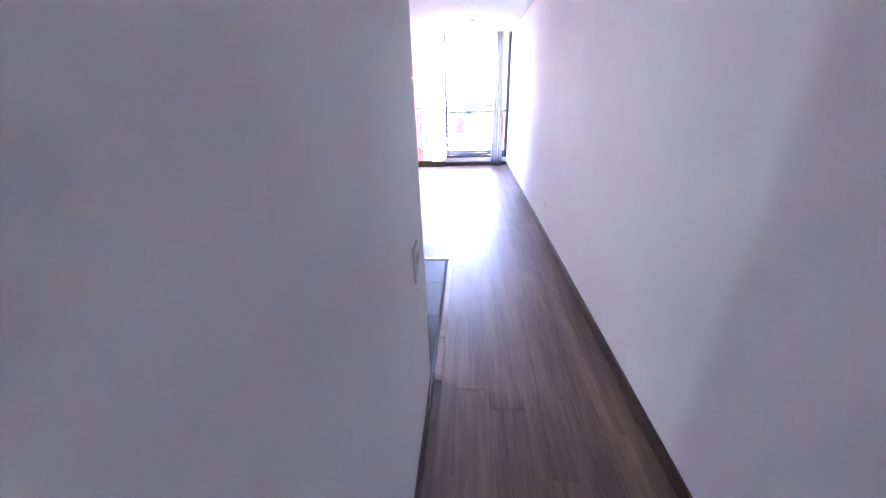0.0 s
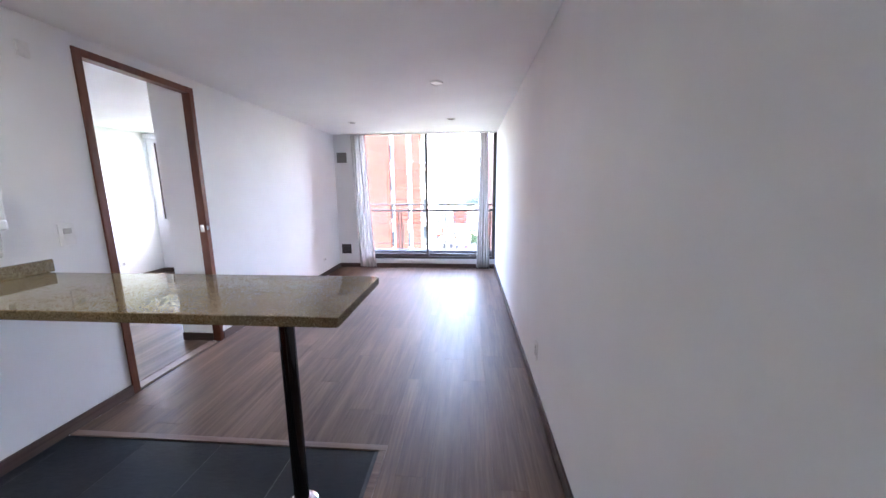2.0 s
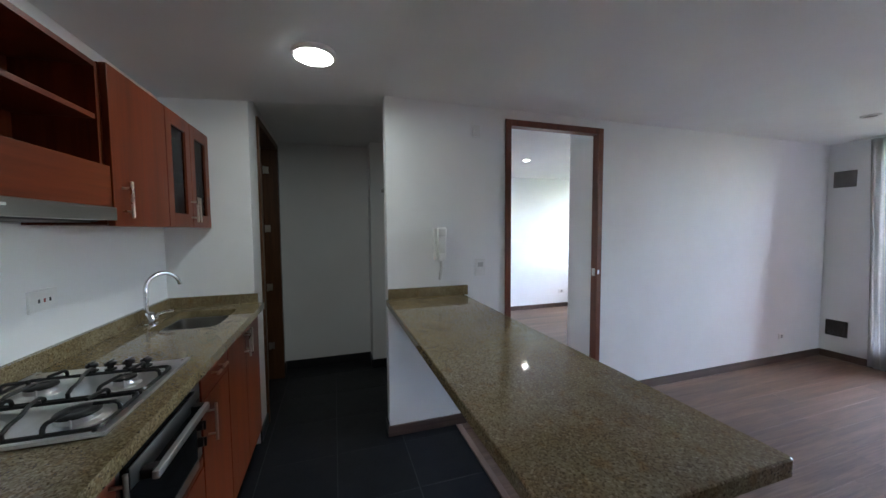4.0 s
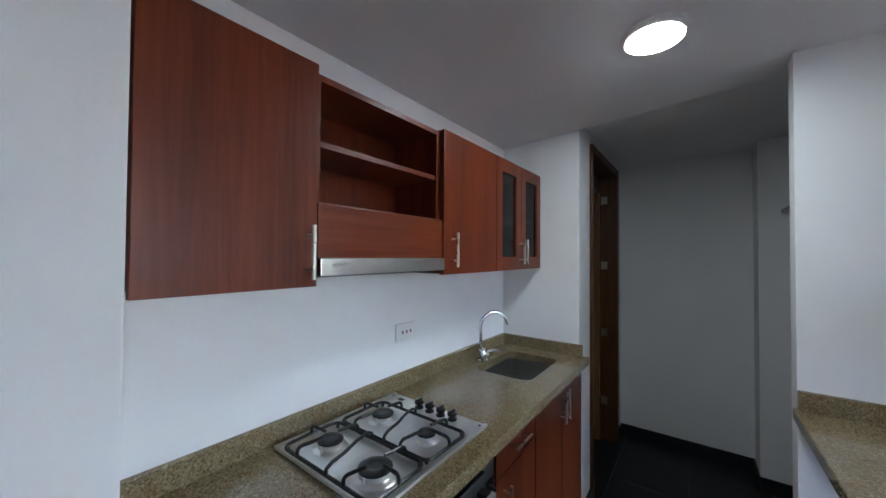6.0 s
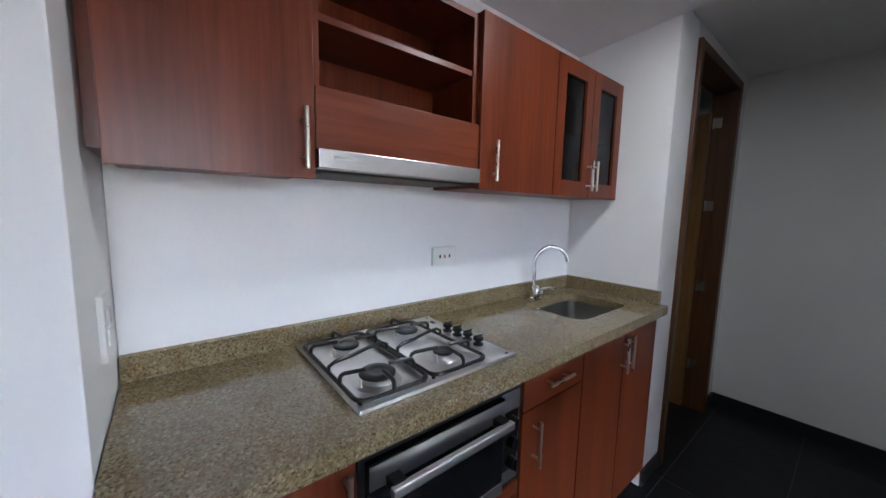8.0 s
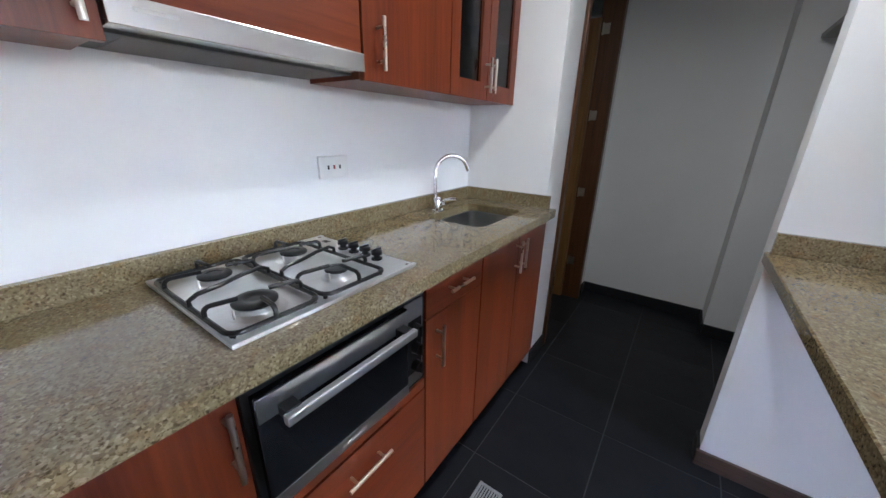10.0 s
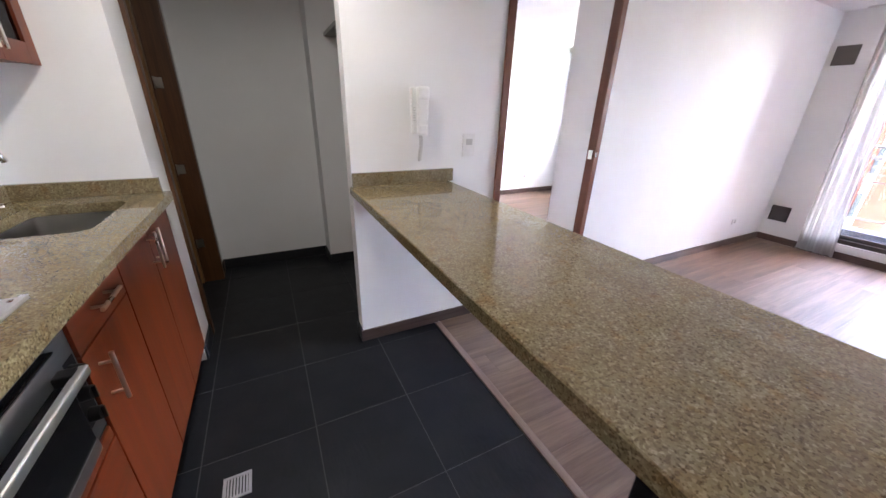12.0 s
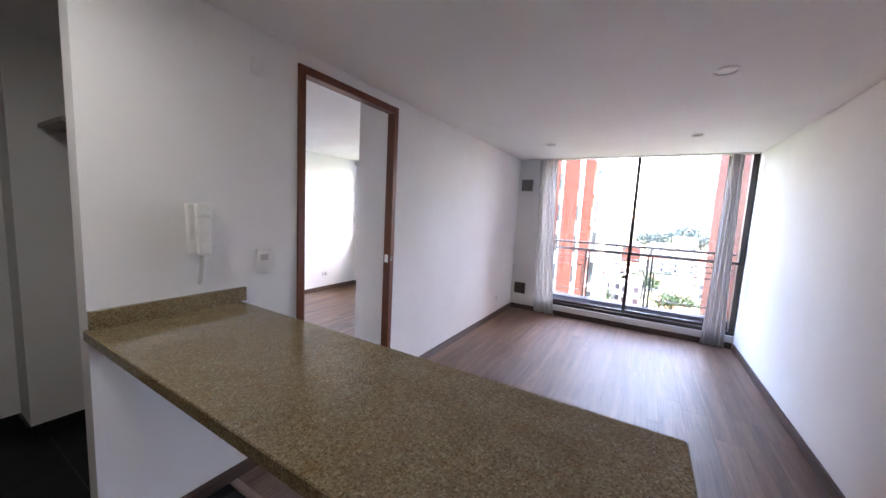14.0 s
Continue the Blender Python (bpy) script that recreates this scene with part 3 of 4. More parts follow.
def intercom():
    p = base("intercom_phone", -2.11, 4.40, 1.245, "white wall intercom handset with a coiled cord", "intercom")

    def slab(y0, y1, z0, z1, x0, x1, taper, bev):
        """A rounded body that narrows towards its foot."""
        s = Shape().box(x0, x1, y0, y1, z0, z1, bev, 3)
        ym = (y0 + y1) / 2
        for v in s.bm.verts:
            k = (z1 - v.co.z) / (z1 - z0)
            v.co.y = ym + (v.co.y - ym) * (1 - taper * k)
        return s

    slab(4.357, 4.447, 1.142, 1.352, -2.1095, -2.078, 0.16, 0.010).make("base_plate", PLASTIC, p, True)
    h = slab(4.380, 4.438, 1.140, 1.354, -2.0775, -2.052, 0.14, 0.012)
    h.box(-2.0778, -2.047, 4.379, 4.439, 1.296, 1.356, 0.014, 3).box(-2.0778, -2.047, 4.384, 4.434, 1.138, 1.190, 0.014, 3)
    h.make("handset", PLASTIC, p, True)
    g = Shape()
    for i in range(6):
        g.box(-2.0782, -2.0772, 4.3665, 4.3785, 1.205 + i * 0.011, 1.208 + i * 0.011)
    g.make("speaker_slots", GREYPLASTIC, p)
    pts = []
    for i in range(170):
        a = i / 169
        w = a * 2 * math.pi * 19
        pts.append((-2.082 + 0.008 * math.cos(w), 4.405 + 0.008 * math.sin(w) + 0.004 * math.sin(a * 5), 1.140 - 0.125 * a))
    Shape().sweep(pts, 0.0032, 6).make("coiled_cord", GREYPLASTIC, p, True)


intercom()


# ---------------- breakfast bar ----------------
def breakfast_bar():
    b = base("breakfast_bar", -0.62, 4.2, 0, "olive granite breakfast bar on a black tubular leg", "counter")
    t = Shape()
    r = 0.010
    line = [(-2.109, 4.578), (-2.109, 4.048)]
    for cx, cy, a0 in ((-0.352 - r, 4.048 + r, -90), (-0.352 - r, 4.578 - r, 0)):
        line += [(cx + r * math.cos(radians(a0 + 15 * i)), cy + r * math.sin(radians(a0 + 15 * i))) for i in range(7)]
    rings = []
    for inset, z in ((0.003, 0.862), (0.0, 0.865), (0.0, 0.897), (0.003, 0.90)):
        rings.append([t.bm.verts.new((max(-2.109, x - inset) if x > -2 else x, y - inset * (1 if y > 4.3 else -1), z)) for x, y in line])
    for p, q in zip(rings, rings[1:]):
        for i in range(len(p)):
            j = (i + 1) % len(p)
            t.bm.faces.new((p[i], p[j], q[j], q[i]))
    t.bm.faces.new(rings[0][::-1])
    t.bm.faces.new(rings[-1])
    t.make("top", GRANITE, b)
    Shape().box(-2.109, -2.089, 4.06, 4.60, 0.9005, 0.966, 0.002).make("splashback", GRANITE, b)
    tagged(Shape().tube((-0.62, 4.2, 0.012), (-0.62, 4.2, 0.861), 0.03, n=32).make("leg", BLACKTUBE, b, True), "glossy black tube leg")
    tagged(Shape().lathe((-0.62, 4.2, 0), [(0.064, 0.001), (0.064, 0.005), (0.058, 0.009), (0.036, 0.011), (0.036, 0.035), (0.031, 0.036)], 40).make("foot", CHROME, b, True), "chrome foot flange")
    Shape().lathe((-0.62, 4.2, 0.85), [(0.034, -0.004), (0.058, 0.006), (0.058, 0.0115)], 40).make("collar", CHROME, b, True)


breakfast_bar()


# ---------------- kitchen ----------------
def bar_handle(parent, x, y, z, length, upright=True):
    s = Shape()
    if upright:
        s.tube((x, y + 0.028, z - length / 2), (x, y + 0.028, z + length / 2), 0.0052, n=14)
        for k in (-0.32, 0.32):
            s.tube((x, y, z + k * length), (x, y + 0.028, z + k * length), 0.004, n=10)
    else:
        s.tube((x - length / 2, y + 0.028, z), (x + length / 2, y + 0.028, z), 0.0052, n=14)
        for k in (-0.32, 0.32):
            s.tube((x + k * length, y, z), (x + k * length, y + 0.028, z), 0.004, n=10)
    tagged(s.make("handle", NICKEL, parent, True), "satin steel bar handle")


def carcase(x0, x1, y0, y1, z0, z1, t=0.016, back=True):
    s = Shape()
    s.box(x0, x0 + t, y0, y1, z0, z1).box(x1 - t, x1, y0, y1, z0, z1)
    s.box(x0 + t, x1 - t, y0, y1, z1 - t, z1).box(x0 + t, x1 - t, y0, y1, z0, z0 + t)
    if back:
        s.box(x0 + t, x1 - t, y0, y0 + 0.008, z0 + t, z1 - t)
    return s


UZ0, UZ1, UF = 1.362, 1.888, 3.036   # upper cabinets: bottom, top, carcase front


def upper_cabinets():
    c = base("wall_cabinet", -0.69, 2.93, UZ0, "red cherry-laminate wall cabinet with one door", "cabinet", "wall cabinets")
    carcase(-0.858, -0.523, 2.823, UF, UZ0 + 0.006, UZ1).make("body", CHERRY, c)
    Shape().box(-0.5225, KW - 0.002, 2.823, UF - 0.03, UZ0 + 0.022, UZ1).make("filler_strip", CHERRY, c)
    d = Shape().box(-0.857, -0.522, UF + 0.002, UF + 0.021, UZ0 - 0.006, UZ1 + 0.002, 0.0015).make("door", CHERRY, c)
    bar_handle(c, -0.832, UF + 0.021, 1.437, 0.125)

    c = base("open_shelf_unit", -1.11, 2.93, 1.42, "open red cherry-laminate shelf unit above the hood", "shelf unit")
    carcase(-1.358, -0.860, 2.823, UF, 1.425, UZ1 - 0.008).make("body", CHERRY, c)
    Shape().box(-1.341, -0.877, 2.833, UF - 0.004, 1.700, 1.716, 0.001).make("shelf", CHERRYX, c)
    Shape().box(-1.341, -0.877, 2.833, UF - 0.001, 1.548, 1.562, 0.001).make("shelf", CHERRYX, c)
    Shape().box(-1.357, -0.861, UF + 0.001, UF + 0.018, 1.424, 1.556, 0.0015).make("fascia", CHERRYX, c)

    h = base("range_hood", -1.11, 2.95, UZ0, "slim brushed-steel range hood with a dark underside", "range hood")
    Shape().box(-1.356, -0.862, UF - 0.02, UF + 0.03, 1.380, 1.4225, 0.002).make("front", STEEL, h)
    Shape().box(-1.354, -0.864, 2.824, UF - 0.021, 1.376, 1.4225).make("body", SLOT, h)
    g = Shape()
    for i in range(14):
        g.box(-1.33, -0.89, 2.84 + i * 0.0125, 2.846 + i * 0.0125, 1.373, 1.3775)
    g.make("filter", VENT, h)
    Shape().box(-0.955, -0.895, UF + 0.0301, UF + 0.0308, 1.403, 1.409).make("maker_mark", GREYPLASTIC, h)

    c = base("wall_cabinet", -1.56, 2.93, UZ0, "red cherry-laminate wall cabinet with one door", "cabinet", "wall cabinets")
    carcase(-1.757, -1.360, 2.823, UF, UZ0 + 0.004, UZ1 - 0.002).make("body", CHERRY, c)
    Shape().box(-1.756, -1.362, UF + 0.002, UF + 0.021, UZ0, UZ1, 0.0015).make("door", CHERRY, c)
    bar_handle(c, -1.412, UF + 0.021, 1.452, 0.125)

    c = base("glazed_wall_cabinet", -2.02, 2.93, UZ0, "red cherry-laminate wall cabinet with two frosted-glass doors", "cabinet", "wall cabinets")
    carcase(-2.288, -1.759, 2.823, UF, UZ0 + 0.004, UZ1 - 0.002).make("body", CHERRY, c)
    Shape().box(-2.27, -1.777, 2.833, UF - 0.01, 1.615, 1.63).make("shelf", CHERRYX, c)
    for x0, x1, hx in ((-2.022, -1.760, -2.005), (-2.287, -2.026, -2.043)):
        f = Shape()
        f.box(x0, x0 + 0.055, UF + 0.002, UF + 0.021, UZ0, UZ1, 0.0015).box(x1 - 0.055, x1, UF + 0.002, UF + 0.021, UZ0, UZ1, 0.0015)
        f.box(x0 + 0.0551, x1 - 0.0551, UF + 0.002, UF + 0.021, UZ0, UZ0 + 0.065).box(x0 + 0.0551, x1 - 0.0551, UF + 0.002, UF + 0.021, UZ1 - 0.06, UZ1)
        dd = f.make("door", CHERRY, c)
        g = Shape().box(x0 + 0.0552, x1 - 0.0552, UF + 0.008, UF + 0.012, UZ0 + 0.0651, UZ1 - 0.0601).make("glass", SMOKED, dd)
        tagged(g, "smoky frosted glass panel")
        bar_handle(c, hx, UF + 0.021, 1.452, 0.125)


upper_cabinets()
CF = 3.262   # base cabinet carcase front
DF = CF + 0.002


def base_cabinets():
    c = base("base_cabinet", -0.68, 3.04, 0, "red cherry-laminate base cabinet with one door", "cabinet", "base cabinets")
    carcase(-0.846, -0.535, 2.85, CF, 0.09, 0.86).make("body", CHERRY, c)
    Shape().box(-0.846, -0.535, 2.9, 3.19, 0, 0.0895).make("plinth", SLOT, c)
    Shape().box(-0.844, -0.536, DF, DF + 0.018, 0.10, 0.852, 0.0015).make("door", CHERRY, c)
    bar_handle(c, -0.822, DF + 0.018, 0.76, 0.14)

    c = base("oven_cabinet", -1.09, 3.04, 0, "red cherry-laminate drawer cabinet under the oven", "cabinet", "base cabinets")
    carcase(-1.335, -0.848, 2.85, CF, 0.09, 0.542).make("body", CHERRY, c)
    Shape().box(-1.335, -0.848, 2.9, 3.19, 0, 0.0895).make("plinth", SLOT, c)
    Shape().box(-1.333, -0.85, DF, DF + 0.018, 0.10, 0.505, 0.0015).make("drawer_front", CHERRYX, c)
    bar_handle(c, -1.09, DF + 0.018, 0.44, 0.14, False)
    Shape().box(-1.333, -0.85, DF, DF + 0.016, 0.510, 0.541, 0.0015).make("rail", CHERRYX, c)

    c = base("drawer_cabinet", -1.5, 3.04, 0, "red cherry-laminate cabinet with drawer over door", "cabinet", "base cabinets")
    carcase(-1.656, -1.337, 2.85, CF, 0.09, 0.86).make("body", CHERRY, c)
    Shape().box(-1.656, -1.337, 2.9, 3.19, 0, 0.0895).make("plinth", SLOT, c)
    Shape().box(-1.654, -1.339, DF, DF + 0.018, 0.738, 0.852, 0.0015).make("drawer_front", CHERRYX, c)
    bar_handle(c, -1.49, DF + 0.018, 0.80, 0.125, False)
    Shape().box(-1.654, -1.339, DF, DF + 0.018, 0.10, 0.733, 0.0015).make("door", CHERRY, c)
    bar_handle(c, -1.39, DF + 0.018, 0.635, 0.14)

    c = base("sink_cabinet", -1.97, 3.04, 0, "red cherry-laminate double-door cabinet under the sink", "cabinet", "base cabinets")
    b = Shape().box(-1.674, -1.658, 2.85, CF, 0.09, 0.86).box(-2.288, -2.272, 2.85, CF, 0.09, 0.86).box(-2.272, -1.674, 2.85, CF, 0.09, 0.106).box(-2.272, -1.674, 2.85, 2.858, 0.106, 0.86)
    b.make("body", CHERRY, c)
    Shape().box(-2.288, -1.658, 2.9, 3.19, 0, 0.0895).make("plinth", SLOT, c)
    Shape().box(-1.967, -1.660, DF, DF + 0.018, 0.10, 0.852, 0.0015).make("door", CHERRY, c)
    Shape().box(-2.287, -1.970, DF, DF + 0.018, 0.10, 0.852, 0.0015).make("door", CHERRY, c)
    bar_handle(c, -1.943, DF + 0.018, 0.755, 0.14)
    bar_handle(c, -1.994, DF + 0.018, 0.755, 0.14)


base_cabinets()
SX0, SX1, SY0, SY1 = -2.15, -1.765, 2.935, 3.21


def countertop():
    c = base("countertop", -1.4, 3.07, 0.865, "olive-brown granite kitchen counter with splashback", "countertop")
    s = Shape()
    z0, z1 = 0.865, 0.90
    s.box(-2.289, SX0, 2.822, SY1, z0, z1).box(SX1, KW - 0.003, 2.822, SY1, z0, z1).box(SX0, SX1, 2.822, SY0, z0, z1)
    r = 0.045
    for cx, cy, a0 in ((SX1, SY1, 0), (SX0, SY1, 90), (SX0, SY0, 180), (SX1, SY0, 270)):
        ox, oy = cx - r * (1 if cx == SX1 else -1), cy - r * (1 if cy == SY1 else -1)
        arc = [(ox + r * math.cos(radians(a0 + 15 * i)), oy + r * math.sin(radians(a0 + 15 * i))) for i in range(7)]
        lo, hi = ([s.bm.verts.new((x, y, z)) for x, y in [(cx, cy)] + arc] for z in (z0, z1))
        for i in range(1, 7):
            s.bm.faces.new((lo[i], lo[i + 1], hi[i + 1], hi[i]))
        s.bm.faces.new(lo)
        s.bm.faces.new(hi)
    s.make("top", GRANITE, c)
    Shape().box(-2.289, -0.533, SY1 + 0.0002, 3.32, z0 - 0.003, z1).make("front_edge", GRANITE, c)
    Shape().box(-2.268, KW - 0.003, 2.821, 2.842, z1 + 0.0005, 0.96, 0.002).make("splashback", GRANITE, c)
    Shape().box(-2.2895, -2.2685, 2.821, 3.29, z1 + 0.0005, 0.96, 0.002).make("splashback", GRANITE, c)


countertop()


def sink():
    k = base("sink", -1.955, 3.07, 0.75, "square brushed-steel sink set under the granite", "sink")
    bm = bmesh.new()
    rings = []
    for inset, z in ((-0.004, 0.864), (0.002, 0.862), (0.006, 0.80), (0.018, 0.755), (0.05, 0.742), (0.11, 0.738)):
        x0, x1, y0, y1 = SX0 + inset, SX1 - inset, SY0 + inset, SY1 - inset
        r = 0.03
        ring = []
        for cx, cy, a0 in ((x1 - r, y1 - r, 0), (x0 + r, y1 - r, 90), (x0 + r, y0 + r, 180), (x1 - r, y0 + r, 270)):
            for i in range(6):
                a = radians(a0 + 18 * i)
                ring.append(bm.verts.new((cx + r * math.cos(a) * (1 if inset >= 0 else 1.0), cy + r * math.sin(a), z)))
        rings.append(ring)
    for p, q in zip(rings, rings[1:]):
        for i in range(len(p)):
            j = (i + 1) % len(p)
            bm.faces.new((p[i], p[j], q[j], q[i]))
    bm.faces.new(rings[-1])
    bmesh.ops.recalc_face_normals(bm, faces=bm.faces)
    bmesh.ops.solidify(bm, geom=bm.faces[:], thickness=0.0015)
    s = Shape()
    s.bm.free()
    s.bm = bm
    s.make("bowl", SINKSTEEL, k, True)
    Shape().lathe((-1.955, 3.07, 0.7375), [(0.032, 0.0), (0.034, 0.004), (0.026, 0.005), (0.02, 0.003)]).make("drain", CHROME, k, True)


sink()


def faucet():
    f = base("faucet", -1.90, 2.89, 0.90, "chrome swan-neck kitchen faucet with a lever", "faucet")
    x, y = -1.905, 2.888
    Shape().lathe((x, y + 0.012, 0.9), [(0.030, 0.0005), (0.030, 0.005), (0.023, 0.009), (0.021, 0.045), (0.017, 0.056), (0.008, 0.060)]).make("body", CHROME, f, True)
    pts = [(x, y + 0.006, 0.945), (x, y, 0.975), (x, y, 1.0), (x, y, 1.06)]
    for i in range(15):
        a = math.pi * i / 14 * 0.86
        r = 0.075
        pts.append((x - (r - r * math.cos(a)) * 0.80, y + (r - r * math.cos(a)) * 0.62, 1.065 + r * math.sin(a)))
    Shape().sweep(pts, 0.0088, 14).make("spout", CHROME, f, True)
    e = Vector(pts[-1])
    Shape().tube(e, e + Vector((-0.008, 0.006, -0.024)), 0.0105, 0.0095).make("nozzle", CHROME, f, True)
    Shape().sweep([(x - 0.006, y + 0.026, 0.936), (x - 0.012, y + 0.045, 0.949), (x - 0.020, y + 0.070, 0.956), (x - 0.028, y + 0.098, 0.957)], 0.0062, 10).tube((x - 0.004, y + 0.020, 0.928), (x - 0.007, y + 0.040, 0.938), 0.0145, 0.012).make("lever", CHROME, f, True)


faucet()


def hob():
    h = base("gas_hob", -1.095, 3.057, 0.90, "four-burner stainless gas hob with black iron grates", "hob")
    x0, x1, y0, y1 = -1.325, -0.862, 2.856, 3.26
    s = Shape().box(x0, x1, y0, y1, 0.9005, 0.907, 0.003, 2)
    s.make("plate", HOBSTEEL, h)
    Shape().box(x0, x1, y0, y0 + 0.012, 0.9071, 0.910, 0.001).box(x0, x1, y1 - 0.012, y1, 0.9071, 0.910, 0.001).box(x1 - 0.012, x1, y0 + 0.0121, y1 - 0.0121, 0.9071, 0.910, 0.001).make("rim", HOBSTEEL, h)
    burners = ((-0.950, 3.166, 0.040), (-0.957, 2.978, 0.033), (-1.144, 3.163, 0.026), (-1.151, 2.976, 0.033))
    for bx, by, r in burners:
        Shape().lathe((bx, by, 0.907), [(r * 1.42, 0.0003), (r * 1.36, 0.002), (r * 1.12, 0.003), (r * 1.02, 0.006), (r * 1.0, 0.015), (r * 0.95, 0.016)], 32).make("burner_ring", HOBSTEEL, h, True)
        Shape().lathe((bx, by, 0.907), [(r * 0.90, 0.0162), (r * 1.04, 0.0175), (r * 1.04, 0.0215), (r * 0.95, 0.024), (r * 0.52, 0.0245), (r * 0.45, 0.0225), (r * 0.2, 0.0225)], 32).make("burner_cap", CAPGREY, h, True)
        Shape().tube((bx + r * 1.15, by + 0.012, 0.9075), (bx + r * 1.15, by + 0.012, 0.928), 0.0022, n=8).make("igniter", PLASTIC, h, True)
    for k, (gx0, gx1) in enumerate(((-1.040, -0.867), (-1.224, -1.050))):
        g = Shape()
        zl, zt, r = 0.919, 0.941, 0.0049
        ya, yb = 2.895, 3.247
        rc = 0.024
        loop = []
        for cx, cy, a0 in ((gx1 - rc, yb - rc, 0), (gx0 + rc, yb - rc, 90), (gx0 + rc, ya + rc, 180), (gx1 - rc, ya + rc, 270)):
            for i in range(6):
                a = radians(a0 + 18 * i)
                loop.append((cx + rc * math.cos(a), cy + rc * math.sin(a), zl))
        loop.append(loop[0])
        g.sweep(loop, r, 8)

        def finger(start, end):
            """A rod that rises from the frame, bends over and reaches in towards a burner."""
            p, q = Vector(start), Vector(end)
            pts = [(p.x, p.y, zl), (p.x, p.y, zl + 0.010)]
            for i in range(5):
                a = math.pi / 2 * i / 4
                m = p.lerp(q, 0.20 * (1 - math.cos(a)))
                pts.append((m.x, m.y, zl + 0.010 + (zt - zl - 0.010) * math.sin(a)))
            pts.append((q.x, q.y, zt))
            g.sweep(pts, r * 0.95, 8)

        for bx, by, br in burners[2 * k:2 * k + 2]:
            finger((gx1, by - 0.012), (bx + br * 0.75, by))
            finger((gx0, by + 0.012), (bx - br * 0.75, by))
            out = yb if by > 3.07 else ya
            finger((bx + 0.004, out), (bx, by + (br * 0.75 if out == yb else -br * 0.75)))
        my = 3.07
        g.sweep([(gx0, my - 0.020, zl), (gx0, my - 0.020, zt - 0.008), (gx0 + 0.016, my - 0.019, zt), (gx0 + 0.060, my - 0.010, zt), ((gx0 + gx1) / 2, my, zt),
                 (gx1 - 0.060, my + 0.010, zt), (gx1 - 0.016, my + 0.019, zt), (gx1, my + 0.020, zt - 0.008), (gx1, my + 0.020, zl)], r * 0.95, 8)
        for cx in (gx0 + 0.008, gx1 - 0.008):
            for cy in (ya + 0.012, yb - 0.012):
                g.tube((cx, cy, 0.9075), (cx, cy, zl), 0.005, n=8)
        tagged(g.make("grate", IRON, h, True), "black enamelled pan grate")
    for i in range(4):
        ky = 3.013 + i * 0.0465
        k = Shape().lathe((-1.285, ky, 0.9072), [(0.0150, 0.0), (0.0150, 0.004), (0.0085, 0.006), (0.0085, 0.014), (0.0155, 0.015), (0.0150, 0.024), (0.012, 0.026)], 20)
        k.box(-1.299, -1.271, ky - 0.003, ky + 0.003, 0.9325, 0.938, 0.001)
        tagged(k.make("knob", IRON, h, True), "black control knob")
    for py in (2.87, 3.243):
        Shape().lathe((-1.306, py, 0.9071), [(0.006, 0.0), (0.006, 0.001), (0.004, 0.002)], 14).make("screw", BRIGHT, h, True)
    Shape().box(-1.303, -1.287, 2.905, 2.930, 0.9072, 0.9078).make("maker_mark", SLOT, h)


hob()


def oven():
    o = base("built_in_oven", -1.09, 3.0, 0.545, "black glass built-in oven with steel trim", "oven")
    x0, x1, z0, z1 = -1.333, -0.85, 0.546, 0.85
    f = CF
    Shape().box(x0 + 0.004, x1 - 0.004, 2.86, f, z0, z1).make("body", SLOT, o)
    Shape().box(x0, x1, f + 0.001, f + 0.016, z0, z1, 0.003).make("fascia", IRON, o)
    dx0, dx1 = x0 + 0.088, x1 - 0.012
    d = Shape().box(dx0, dx1, f + 0.017, f + 0.034, z0 + 0.012, z1 - 0.03, 0.003).make("door", BLACKGLASS, o)
    t = Shape().box(dx0 + 0.002, dx1 - 0.002, f + 0.0342, f + 0.037, z1 - 0.082, z1 - 0.033, 0.001)
    t.box(dx0 + 0.002, dx1 - 0.002, f + 0.0342, f + 0.037, z0 + 0.014, z0 + 0.044, 0.001)
    tagged(t.make("trim", DARKSTEEL, o), "dark brushed-steel trim")
    b = Shape().box(dx0 + 0.012, dx1 - 0.03, f + 0.062, f + 0.078, z1 - 0.086, z1 - 0.066, 0.004)
    tagged(b.make("handle", HANDLESTEEL, o), "bright steel bar handle")
    Shape().box(dx0 + 0.02, dx0 + 0.05, f + 0.0371, f + 0.066, z1 - 0.084, z1 - 0.062, 0.003).make("bracket", IRON, o)
    Shape().box(dx1 - 0.065, dx1 - 0.035, f + 0.0371, f + 0.066, z1 - 0.084, z1 - 0.062, 0.003).make("bracket", IRON, o)
    Shape().box(x0 + 0.010, x0 + 0.082, f + 0.0165, f + 0.0195, z0 + 0.012, z1 - 0.03, 0.001).make("control_panel", DARKSTEEL, o)
    Shape().box(x0 + 0.016, x0 + 0.076, f + 0.0196, f + 0.021, z0 + 0.05, z1 - 0.085, 0.001).make("control_inlay", IRON, o)
    for i in range(3):
        kz = z0 + 0.075 + i * 0.058
        k = Shape().tube((x0 + 0.046, f + 0.021, kz), (x0 + 0.046, f + 0.040, kz), 0.017, 0.015, 20).box(x0 + 0.043, x0 + 0.049, f + 0.040, f + 0.047, kz - 0.015, kz + 0.015, 0.001)
        tagged(k.make("knob", IRON, o, True), "black oven knob")
    Shape().box(-1.09, -1.02, f + 0.0371, f + 0.0374, z0 + 0.025, z0 + 0.033).make("maker_mark", GREYPLASTIC, o)


